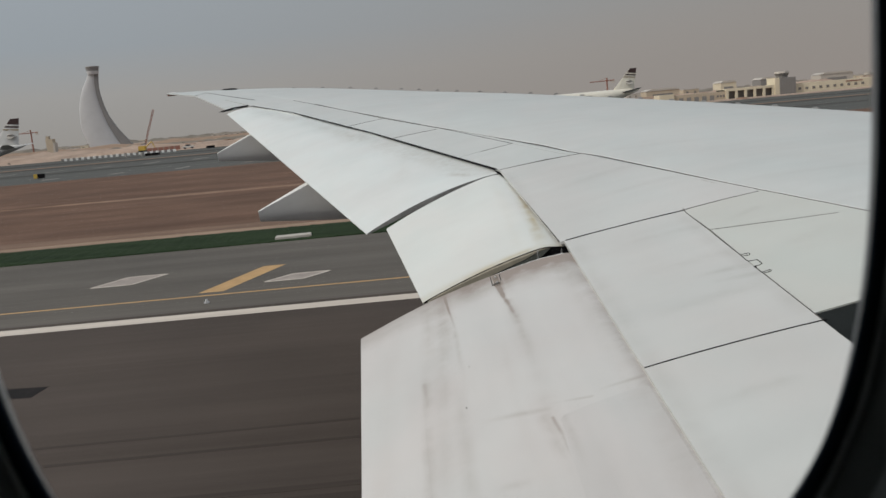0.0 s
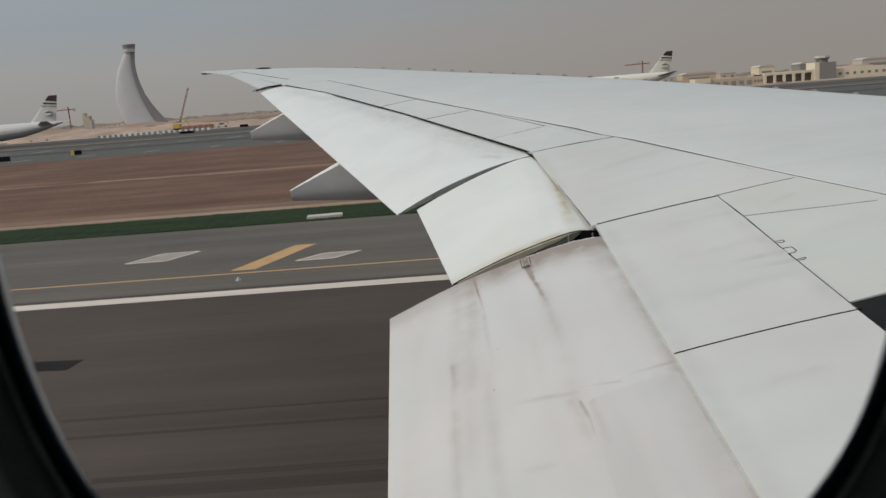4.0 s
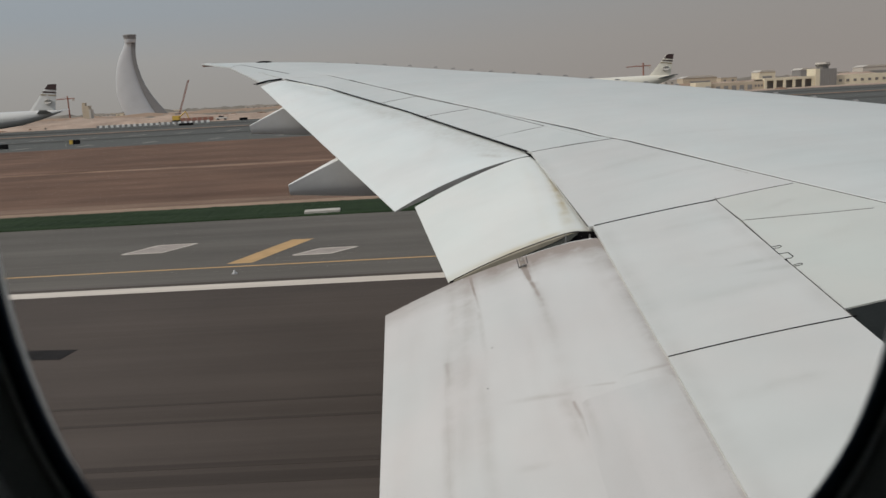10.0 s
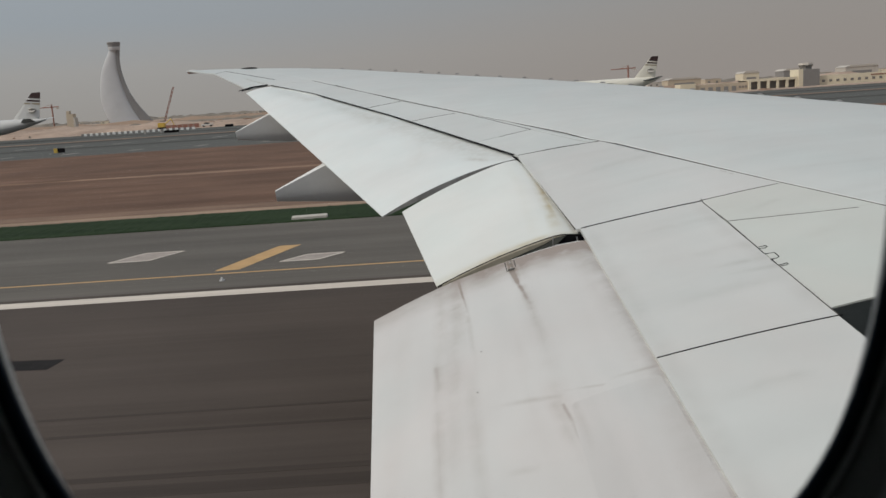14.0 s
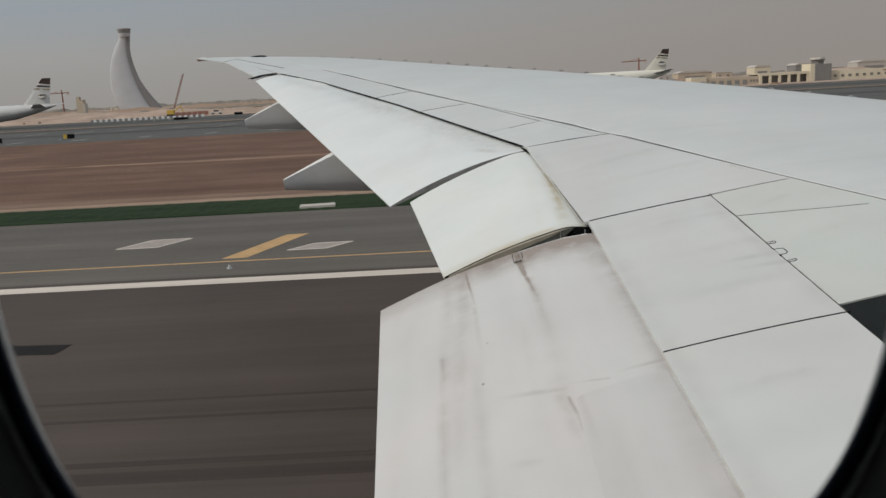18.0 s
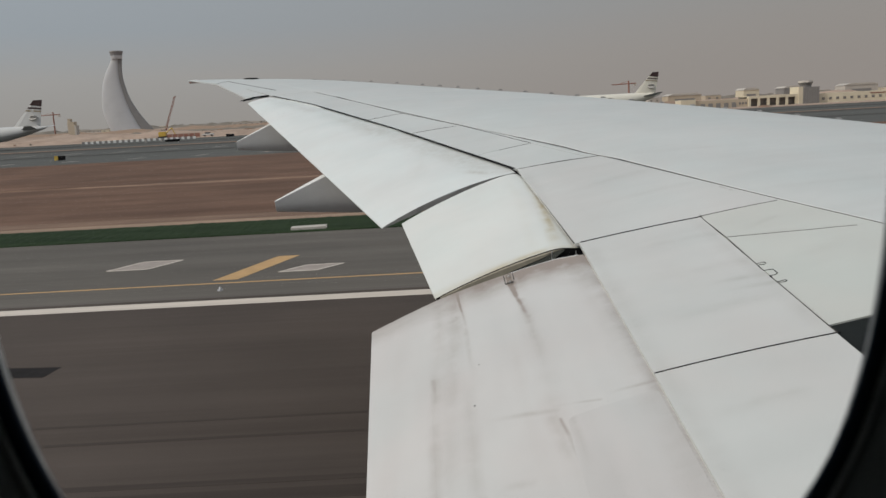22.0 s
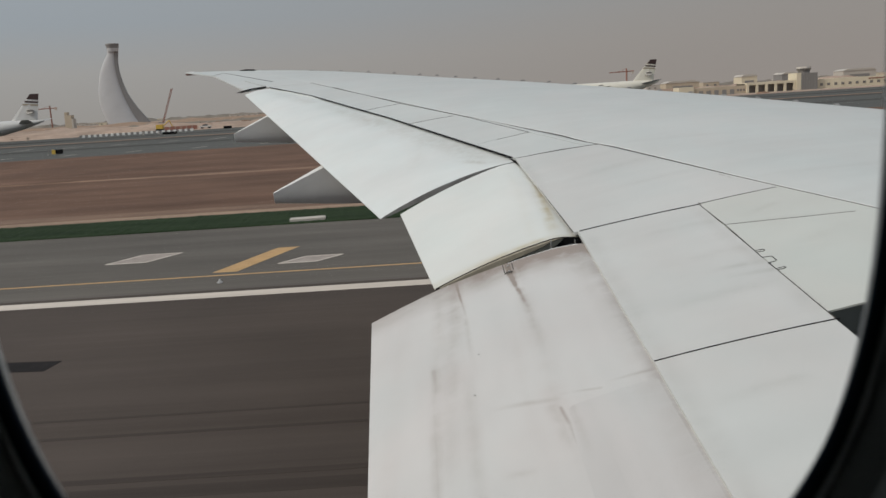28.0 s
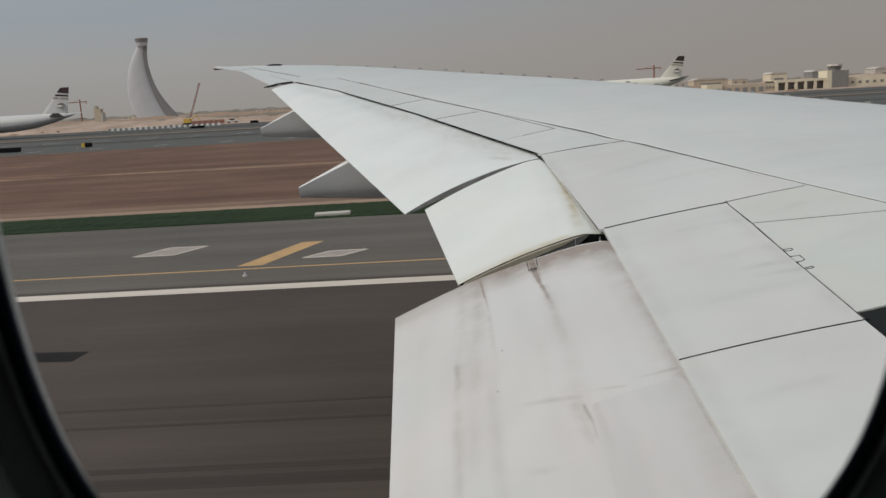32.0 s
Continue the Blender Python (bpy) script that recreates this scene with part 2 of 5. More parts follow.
PAINT_FLAP = wing_paint("flap_enamel", (0.610, 0.599, 0.589),
                        grime=((1.25, 0.20, 0.34, 1.0, 7.9), (1.25, 0.07, 0.20, 1.0, 7.9), (-0.14, 0.05, 0.26, 1.0, 6.7), (-0.05, 0.15, 0.20, 4.6, 7.8), (0.10, 0.07, 0.26, 1.0, 6.2), (0.00, 0.05, 0.16, 5.5, 7.8),
                               (0.62, 0.10, 0.18, 4.6, 7.3), (0.72, 0.05, 0.12, 1.0, 4.6), (-0.45, 0.10, 0.10, 3.0, 7.4), (0.45, 0.06, 0.10, 4.6, 6.6)),
                        edge_grime=(7.92, 0.50, 0.78), streak=0.14, flow=(2.6, 0.28, 1.0), dirt_colour=(0.255, 0.20, 0.165),
                        smears=((0.555, 7.86, 0.575, 7.25, 0.050, 1.1), (0.54, 7.72, 0.625, 6.70, 0.026, 1.2), (0.60, 7.2, 0.64, 5.9, 0.05, 0.30), (0.64, 7.85, 0.64, 7.25, 0.07, 0.40),
                                (0.07, 7.86, 0.125, 6.95, 0.016, 0.80), (0.04, 7.85, 0.06, 6.4, 0.10, 0.34), (-0.10, 7.75, -0.12, 6.4, 0.08, 0.22), (0.115, 7.0, 0.15, 6.0, 0.03, 0.24),
                                (0.635, 5.10, 0.685, 4.50, 0.018, 0.50), (0.58, 5.15, 0.66, 4.35, 0.060, 0.20), (0.90, 5.17, 0.62, 5.28, 0.022, 0.36), (0.62, 5.22, 0.20, 5.40, 0.045, 0.30), (1.24, 5.20, 0.95, 5.22, 0.03, 0.30), (0.40, 4.55, 0.22, 4.62, 0.05, 0.22),
                                (1.20, 7.87, 0.1, 7.87, 0.30, 0.65), (1.20, 7.75, 1.1, 7.0, 0.22, 0.32), (0.90, 7.9, 0.85, 7.2, 0.26, 0.24), (0.30, 7.9, 0.30, 7.3, 0.16, 0.30), (-0.16, 6.3, -0.14, 5.9, 0.025, 0.35)))
PAINT_PLATE = wing_paint("flap_plate_enamel", (0.578, 0.567, 0.559), grime=((1.25, 0.20, 0.34, 1.0, 5.4),), streak=0.14, flow=(2.6, 0.28, 1.0), dirt_colour=(0.255, 0.20, 0.165), smears=((0.70, 5.1, 0.72, 4.4, 0.04, 0.2),))
PAINT_FLAPERON = wing_paint("flaperon_enamel", (0.715, 0.733, 0.712), grime=((1.08, 0.09, 0.40, 8.2, 11.2), (0.86, 0.08, 0.08, 8.2, 11.4)), edge_grime=(8.22, 0.20, 0.42), dirt_colour=(0.44, 0.36, 0.19),
                            smears=((1.10, 10.4, 1.12, 8.35, 0.05, 0.55), (1.10, 9.3, 1.02, 8.3, 0.07, 0.40), (0.5, 8.25, 0.0, 8.25, 0.10, 0.30), (0.9, 8.3, 0.4, 8.27, 0.07, 0.45)))
# outer flap colour also tinted by the sky's reflection
PAINT_OUTER = wing_paint("sky_tinted_flap_enamel", (0.705, 0.735, 0.730), streak=0.03, dirt_colour=(0.30, 0.26, 0.20),
                         smears=((0.85, 11.9, -1.00, 15.9, 0.36, 0.22), (0.55, 12.3, -1.6, 16.6, 0.35, 0.14), (-1.1, 15.8, -3.1, 20.2, 0.30, 0.24), (-0.5, 14.8, -2.2, 18.4, 0.26, 0.18), (-2.8, 19.4, -4.5, 22.5, 0.26, 0.22), (0.62, 11.95, 0.15, 12.4, 0.10, 0.35), (-0.4, 12.6, -0.2, 14.4, 0.22, 0.10)))
FAIRING = mat("fairing_paint", (0.74, 0.75, 0.75), 0.5, vary=0.06, scale=1.5)
RIBGREY = mat("grey_rib", (0.36, 0.35, 0.335), 0.95, vary=0.35, scale=5)
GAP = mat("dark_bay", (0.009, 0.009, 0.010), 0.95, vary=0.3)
BAYOLIVE = mat("dark_olive", (0.045, 0.048, 0.042), 0.8, vary=0.3, scale=5)
DARKPANEL = mat("near_black_coat", (0.016, 0.019, 0.019), 0.86, vary=0.35, scale=4)
SEALANT = mat("grey_sealant", (0.10, 0.093, 0.088), 0.9, vary=0.3, scale=6)
SEAMGREY = mat("faded_joint_sealant", (0.12, 0.117, 0.113), 0.9, vary=0.3, scale=4)
STAIN = mat("oil_stain", (0.24, 0.20, 0.165), 0.6, vary=0.5, scale=14)
SEAL = mat("beige_rub_strip", (0.36, 0.33, 0.26), 0.6, vary=0.2, scale=6)
STEEL = mat("bare_metal", (0.55, 0.55, 0.55), 0.35, 0.9)
RIVET = mat("dull_rivet", (0.46, 0.445, 0.43), 0.5, 0.2)
RIMGREY = mat("pale_rim_metal", (0.60, 0.60, 0.575), 0.5, vary=0.05)
BEADGREY = mat("grey_seal_bead", (0.30, 0.31, 0.30), 0.6, vary=0.1, scale=20)
RUBBER = mat("window_seal_rubber", (0.010, 0.016, 0.025), 0.9, vary=0.2, scale=30)
PLASTIC = mat("cabin_plastic", (0.17, 0.182, 0.170), 0.8, vary=0.1, scale=20, bump=0.05, bump_scale=300)
HULL = mat("hull_paint", (0.56, 0.56, 0.545), 0.35, vary=0.05)
LINING = mat("pale_cabin_lining", (0.80, 0.80, 0.78), 0.7, vary=0.04)
ASPHALT = mat("runway_asphalt", (0.087, 0.0722, 0.0633), 0.9, vary=0.17, scale=0.7, stretch=(0.022, 0.75, 1), bump=0.2, bump_scale=30, second=(0.102, 0.0855, 0.0757), patch=0.10, patch_scale=0.16)
SHOULDER = mat("shoulder_asphalt", (0.130, 0.120, 0.108), 0.9, vary=0.24, scale=0.7, stretch=(0.025, 0.6, 1), bump=0.2, bump_scale=30, second=(0.158, 0.146, 0.131), patch=0.08, patch_scale=0.12)
TAXI = mat("taxiway_asphalt", (0.098, 0.102, 0.098), 0.9, vary=0.15, scale=0.3, stretch=(0.05, 0.6, 1), second=(0.126, 0.127, 0.120))
TAXIDARK = mat("dark_taxiway_asphalt", (0.066, 0.065, 0.060), 0.9, vary=0.18, scale=0.2, stretch=(0.05, 0.6, 1))
DIRT = mat("brown_soil", (0.146, 0.088, 0.062), 0.95, vary=0.26, scale=0.30, stretch=(0.16, 1.1, 1), bump=0.4, bump_scale=8, second=(0.190, 0.120, 0.088), patch=0.16, patch_scale=0.09)
SAND = mat("desert_sand", (0.395, 0.295, 0.230), 0.95, vary=0.34, scale=0.10, stretch=(0.5, 0.5, 1), bump=0.3, bump_scale=2, second=(0.52, 0.41, 0.33), patch=0.14, patch_scale=0.03)
PALESAND = mat("pale_sand_edge", (0.32, 0.23, 0.17), 0.95, vary=0.3, scale=0.5, stretch=(0.2, 1, 1))
VERGE = mat("sandy_soil", (0.205, 0.135, 0.099), 0.95, vary=0.3, scale=0.4, stretch=(0.12, 1.2, 1), second=(0.26, 0.18, 0.135), patch=0.14, patch_scale=0.12)
RIDGE = mat("pale_soil", (0.27, 0.182, 0.135), 0.95, vary=0.35, scale=0.6, stretch=(0.2, 1, 1))
GRASS = mat("mown_grass", (0.016, 0.034, 0.012), 0.9, vary=0.35, scale=0.8, stretch=(0.2, 1.2, 1), second=(0.030, 0.051, 0.021))
WHITEMARK = mat("white_marking_paint", (0.64, 0.575, 0.505), 0.7, vary=0.14, scale=1.0, stretch=(0.15, 2, 1))
WORNMARK = mat("worn_white_paint", (0.345, 0.300, 0.270), 0.8, vary=0.25, scale=2.0)
FADEDMARK = mat("faded_white_paint", (0.44, 0.40, 0.36), 0.8, vary=0.25, scale=1.5)
YELLOWMARK = mat("yellow_marking_paint", (0.50, 0.315, 0.140), 0.75, vary=0.2, scale=1.2)
BLACKMARK = mat("black_marking_paint", (0.02, 0.018, 0.018), 0.85, vary=0.3, scale=2)
RUBBERTRACK = mat("tyre_rubber_deposit", (0.064, 0.053, 0.047), 0.85, vary=0.25, scale=1.0, stretch=(0.05, 3, 1))
# wall tones kept pale, so far buildings carry haze in their colour
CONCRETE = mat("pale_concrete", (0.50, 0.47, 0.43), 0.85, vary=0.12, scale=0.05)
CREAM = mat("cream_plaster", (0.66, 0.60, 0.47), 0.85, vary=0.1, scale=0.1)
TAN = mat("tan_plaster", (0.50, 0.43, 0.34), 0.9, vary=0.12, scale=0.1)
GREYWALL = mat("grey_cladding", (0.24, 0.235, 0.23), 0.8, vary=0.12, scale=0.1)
WINDOWDARK = mat("dark_glazing", (0.04, 0.045, 0.055), 0.15, vary=0.2)
RUST = mat("rust_red_steel", (0.26, 0.12, 0.09), 0.6, vary=0.2)
YELLOWSTEEL = mat("yellow_machine_paint", (0.55, 0.38, 0.07), 0.5)
# scrub lightened to stand in for distance haze
SCRUB = mat("hazed_scrub", (0.22, 0.195, 0.165), 0.95, vary=0.3, scale=0.05)
EDGEWHITE = mat("bright_white", (0.80, 0.81, 0.80), 0.4, vary=0.06)
TOWERWHITE = mat("tower_cladding", (0.470, 0.485, 0.510), 0.55, vary=0.08, scale=0.06)
TOWERGREY = mat("tower_grey", (0.20, 0.20, 0.205), 0.6, vary=0.08, scale=0.06)
TYRE = mat("tyre_rubber", (0.02, 0.02, 0.02), 0.8)
# white dulled to imitate haze on the distant airliner
JETWHITE = mat("jet_white_paint", (0.60, 0.60, 0.59), 0.3, vary=0.03, coat=0.3)
JETCREAM = mat("jet_cream_paint", (0.74, 0.71, 0.62), 0.35, vary=0.04, coat=0.2)
JETGREY = mat("jet_grey", (0.40, 0.40, 0.395), 0.5, vary=0.05)
TITLE = mat("faded_title_paint", (0.44, 0.42, 0.39), 0.5, vary=0.1)
# glazing greyed to imitate haze over the far buildings
HAZEGLASS = mat("hazed_glazing", (0.19, 0.18, 0.17), 0.5, vary=0.2)
MAROON = mat("dark_fin_paint", (0.055, 0.030, 0.030), 0.4)
GOLD = mat("dull_gold_paint", (0.33, 0.27, 0.19), 0.45)
LENS = mat("light_lens", (0.6, 0.6, 0.6), 0.1)
GLASS = bpy.data.materials.new("window_glass")
GLASS.use_nodes = True
gn, gl = GLASS.node_tree.nodes, GLASS.node_tree.links
gn.clear()
clear_, gloss, pane_mix, pane_out = gn.new("ShaderNodeBsdfTransparent"), gn.new("ShaderNodeBsdfGlossy"), gn.new("ShaderNodeMixShader"), gn.new("ShaderNodeOutputMaterial")
clear_.inputs[0].default_value = (0.785, 0.788, 0.787, 1)    # grey tint of the acrylic
gloss.inputs["Roughness"].default_value = 0.02
pane_mix.inputs[0].default_value = 0.003
gl.new(clear_.outputs[0], pane_mix.inputs[1])
gl.new(gloss.outputs[0], pane_mix.inputs[2])
gl.new(pane_mix.outputs[0], pane_out.inputs[0])


# ---- building helpers ----
def thing(name, label, category, group="", kind="", at=(0, 0, 0)):
    ob = new(name)
    ob.location = at
    ob.empty_display_size = 0.1
    return tagged(ob, label, category, group, kind)


def mesh_of(name, verts, faces, material, smooth=False):
    me = bpy.data.meshes.new(name)
    me.from_pydata([tuple(v) for v in verts], [], faces)
    me.materials.append(material)
    if smooth:
        me.shade_smooth()
    me.update()
    return me


def part(name, data, parent=None, label="", m=None):
    ob = new(name, data)
    if parent is not None:
        ob.parent = parent
    if m is not None:
        ob.matrix_basis = m
    if label:
        ob["label"] = label
    return ob


def box(name, x0, x1, y0, y1, z0, z1, material, bevel=0.0):
    bm = bmesh.new()
    bmesh.ops.create_cube(bm, size=1)
    for v in bm.verts:
        v.co = Vector((x0 + (v.co.x + 0.5) * (x1 - x0), y0 + (v.co.y + 0.5) * (y1 - y0), z0 + (v.co.z + 0.5) * (z1 - z0)))
    if bevel:
        bmesh.ops.bevel(bm, geom=bm.edges[:], offset=bevel, segments=2, affect="EDGES")
    me = bpy.data.meshes.new(name)
    bm.to_mesh(me)
    bm.free()
    me.materials.append(material)
    return me


def tube(name, a, b, r0, r1, material, n=10):
    a, b = Vector(a), Vector(b)
    q = (b - a).to_track_quat("Z", "Y").to_matrix()
    vs, fs = [], []
    for p, r in ((a, r0), (b, r1)):
        vs += [p + q @ Vector((r * math.cos(2 * math.pi * i / n), r * math.sin(2 * math.pi * i / n), 0)) for i in range(n)]
    fs = [(i, (i + 1) % n, n + (i + 1) % n, n + i) for i in range(n)] + [tuple(range(n))[::-1], tuple(range(n, 2 * n))]
    return mesh_of(name, vs, fs, material, False)


def loft(name, rings, material, smooth=True, cap=True, closed=True):
    n = len(rings[0])
    vs = [v for r in rings for v in r]
    fs = []
    for j in range(len(rings) - 1):
        for i in range(n if closed else n - 1):
            k = (i + 1) % n
            fs.append((j * n + i, j * n + k, (j + 1) * n + k, (j + 1) * n + i))
    if cap:
        fs.append(tuple(range(n))[::-1])
        fs.append(tuple((len(rings) - 1) * n + i for i in range(n)))
    me = mesh_of(name, vs, fs, material, smooth)
    if smooth:
        me.set_sharp_from_angle(angle=radians(40))
    return me


def interp(x, xs, ys):
    return float(np.interp(x, xs, ys))
# ---- the aircraft: wing shape ----
TE_Y, TE_X = (0, 8.2, 11.8, 16.1, 20.3, 22.64, 26.7, 28.6), (1.25, 1.25, 0.99, -0.89, -2.9, -4.3, -6.4, -7.9)
SEAM_Y, SEAM_X = (0, 6.92, 8.02, 8.81, 9.86, 11.12, 12.45, 13.87, 15.96, 22.59, 28.6), (5.55, 3.49, 3.16, 2.92, 2.61, 2.23, 1.70, 1.01, -0.01, -3.2, -6.1)


def te(y):
    return interp(y, TE_Y, TE_X)


def seam(y):
    return interp(y, SEAM_Y, SEAM_X)


def lead(y):
    return 7.55 - 0.775 * (y - 13.4)


def top(x, y, up=0.0):
    """The upper skin of the wing: dihedral, incidence and camber."""
    u = x - te(y)
    return Vector((x, y, EYE - 2.4 + 0.1326 * y + (0.3425 - 0.01266 * y) * u - (0.0405 - 0.00115 * y) * u * u + up))


aircraft = thing("passenger_aircraft", "white-grey airliner on the runway, flaps and flaperon drooped", "aircraft")


def skin(name, corners, material, nx=10, ny=10, gap=0.006, thick=0.03, label="", lift=0.0, parent=None, low=None):
    """A panel of the upper skin, between four corners (x, y) of the plan, with an open joint round it and rolled-down rims."""
    (ax, ay), (bx, by), (cx, cy), (dx, dy) = corners
    w = max(0.05, (math.hypot(bx - ax, by - ay) + math.hypot(cx - dx, cy - dy)) / 2)
    h = max(0.05, (math.hypot(dx - ax, dy - ay) + math.hypot(cx - bx, cy - by)) / 2)
    gu, gv = gap / w, gap / h

    def grid(n, g):
        return [0.0 + g] + [g + (1 - 2 * g) * i / n for i in range(n + 1)] + [1.0 - g]

    us, vs_ = grid(nx, gu), grid(ny, gv)
    verts, faces = [], []
    for j, v in enumerate(vs_):
        for i, u in enumerate(us):
            x = (ax * (1 - u) + bx * u) * (1 - v) + (dx * (1 - u) + cx * u) * v
            y = (ay * (1 - u) + by * u) * (1 - v) + (dy * (1 - u) + cy * u) * v
            if low:                              # a bent lower edge
                y += (interp(ax + (bx - ax) * u, [q[0] for q in low], [q[1] for q in low]) - (ay + (by - ay) * u)) * (1 - v)
            rim = i in (0, len(us) - 1) or j in (0, len(vs_) - 1)
            verts.append(top(x, y, lift - (thick if rim else 0.0)))
    n = len(us)
    for j in range(len(vs_) - 1):
        for i in range(n - 1):
            faces.append((j * n + i, j * n + i + 1, (j + 1) * n + i + 1, (j + 1) * n + i))
    me = mesh_of(name, verts, faces, material, True)
    me.set_sharp_from_angle(angle=radians(35))
    return part(name, me, parent or aircraft, label)


# the core of the wing under the panels, dark where the joints show it
rings = []
for k in range(41):
    y = -0.2 + 28.75 * k / 40
    xa, xb = te(y) + 0.02, lead(y) + 0.02
    za, zb = top(xa, y).z, top(xb, y).z
    ring = [top(xa + (xb - xa) * i / 16, y, -0.035) for i in range(17)]
    for i in range(15, 0, -1):
        s = i / 16
        base = top(xa + (xb - xa) * s, y, -0.035).z
        low = za + (zb - za) * s - 0.20 * math.sin(math.pi * s) * (xb - xa) / 6 - 0.06
        ring.append(Vector((xa + (xb - xa) * s, y, min(low, base - 0.05))))
    rings.append(ring)
part("wing_core", loft("wing_core", rings, GAP), aircraft)

# main wing box skin from the rear seam to the leading edge
ys = [0.2 + 28.3 * k / 80 for k in range(81)]
verts, faces = [], []
NX = 30
for y in ys:
    a, b = seam(y) + 0.004, lead(y)
    for i in range(NX + 1):
        s = i / NX
        p = top(a + (b - a) * s, y)
        if i == 0:
            p.z -= 0.02
        verts.append(p)
    nose = top(b, y)
    verts.append(nose + Vector((0.10, 0, -0.06)))
    verts.append(nose + Vector((0.13, 0, -0.18)))
    verts.append(nose + Vector((0.0, 0, -0.34)))
n = NX + 4
for j in range(len(ys) - 1):
    for i in range(n - 1):
        faces.append((j * n + i, j * n + i + 1, (j + 1) * n + i + 1, (j + 1) * n + i))
part("wing_box_skin", mesh_of("wing_box_skin", verts, faces, PAINT_SKIN, True), aircraft, "smooth pale wing box skin, tinted for sky reflection")
# lower skin
rings = []
for k in range(31):
    y = -0.2 + 28.7 * k / 30
    xa, xb = te(y) + 0.3, lead(y) - 0.05
    za, zb = top(xa, y).z, top(xb, y).z
    rings.append([Vector((xa + (xb - xa) * s, y, min(za + (zb - za) * s - 0.20 * math.sin(math.pi * s) * (xb - xa) / 6 - 0.10, top(xa + (xb - xa) * s, y).z - 0.12))) for s in (i / 10 for i in range(11))])
part("lower_skin", loft("lower_skin", rings, FAIRING, cap=False, closed=False), aircraft)

# root of the wing against the hull
skin("root_panel", ((1.255, 0.26), (seam(0.3), 0.26), (seam(1.19), 1.19), (1.255, 1.19)), PAINT, gap=0.004, label="light grey wing root panel")
# panels behind the seam
skin("spoiler", ((1.255, 1.2), (2.34, 1.2), (2.34, 5.13), (1.255, 5.27)), PAINT, gap=0.003, label="inboard spoiler panel, light grey, shut")
skin("spoiler", ((1.255, 5.27), (2.34, 5.13), (2.372, 8.035), (1.255, 8.195)), PAINT, gap=0.003, label="inboard spoiler panel with black joint lines")
skin("trailing_panel", ((2.342, 5.26), (seam(5.26), 5.26), (seam(6.96), 6.96), (2.366, 7.32)), PAINT_PANEL, gap=0.0025)
skin("trailing_panel", ((2.366, 7.32), (seam(6.96), 6.96), (seam(8.09), 8.09), (2.374, 8.045)), PAINT_PANEL, gap=0.002)
# near-black panel inboard of the trailing panels
skin("black_panel", ((2.342, 1.2), (seam(1.2), 1.2), (seam(5.25), 5.25), (2.342, 5.25)), DARKPANEL, gap=0.003, lift=-0.004, label="flat near-black panel")
skin("trailing_panel", ((1.22, 8.20), (seam(8.09), 8.09), (seam(11.5), 11.5), (1.0, 11.78)), PAINT, nx=16, gap=0.003, low=((1.22, 8.20), (2.37, 8.045), (3.14, 8.09)))
FR_Y, FR_X = (11.5, 12.98, 15.21, 17.31, 21.14, 22.6), (1.98, 1.32, 0.34, -0.71, -2.46, -3.3)


def fr(y):
    return interp(y, FR_Y, FR_X)


cuts = ((11.80, 11.56, 12.94, 12.98), (12.94, 12.98, 15.29, 15.23), (15.29, 15.23, 17.25, 17.38), (17.25, 17.38, 19.6, 19.7), (19.6, 19.7, 22.6, 22.6))
for k, (a, b, c, d) in enumerate(cuts):
    skin("spoiler" if k else "trailing_panel", ((te(a), a), (fr(b), b), (fr(d), d), (te(c), c)), PAINT_SKIN, gap=0.006, label="outboard spoiler panel, flush and shut")
for a, b in ((11.56, 13.87), (13.87, 15.96), (15.96, 19.2), (19.2, 22.6)):
    skin("trailing_strip", ((fr(a), a), (seam(a), a), (seam(b), b), (fr(b), b)), PAINT_SKIN, nx=3, ny=8, gap=0.004)
skin("tip_panel", ((te(22.62), 22.62), (seam(22.62), 22.62), (seam(24.6), 24.6), (te(24.6), 24.6)), PAINT_SKIN, gap=0.01)
skin("tip_panel", ((te(24.6), 24.6), (seam(24.6), 24.6), (seam(28.5), 28.5), (te(28.5), 28.5)), PAINT_SKIN, gap=0.004, ny=16)


skin("aileron", ((-4.86, 22.45), (te(22.7) - 0.03, 22.68), (te(26.7), 26.7), (-6.70, 26.73)), PAINT_SKIN, gap=0.004, label="thin pale outboard aileron")
skin("tip_panel", ((-6.70, 26.74), (te(26.7), 26.71), (te(28.5), 28.5), (-8.03, 28.48)), PAINT_SKIN, gap=0.002)

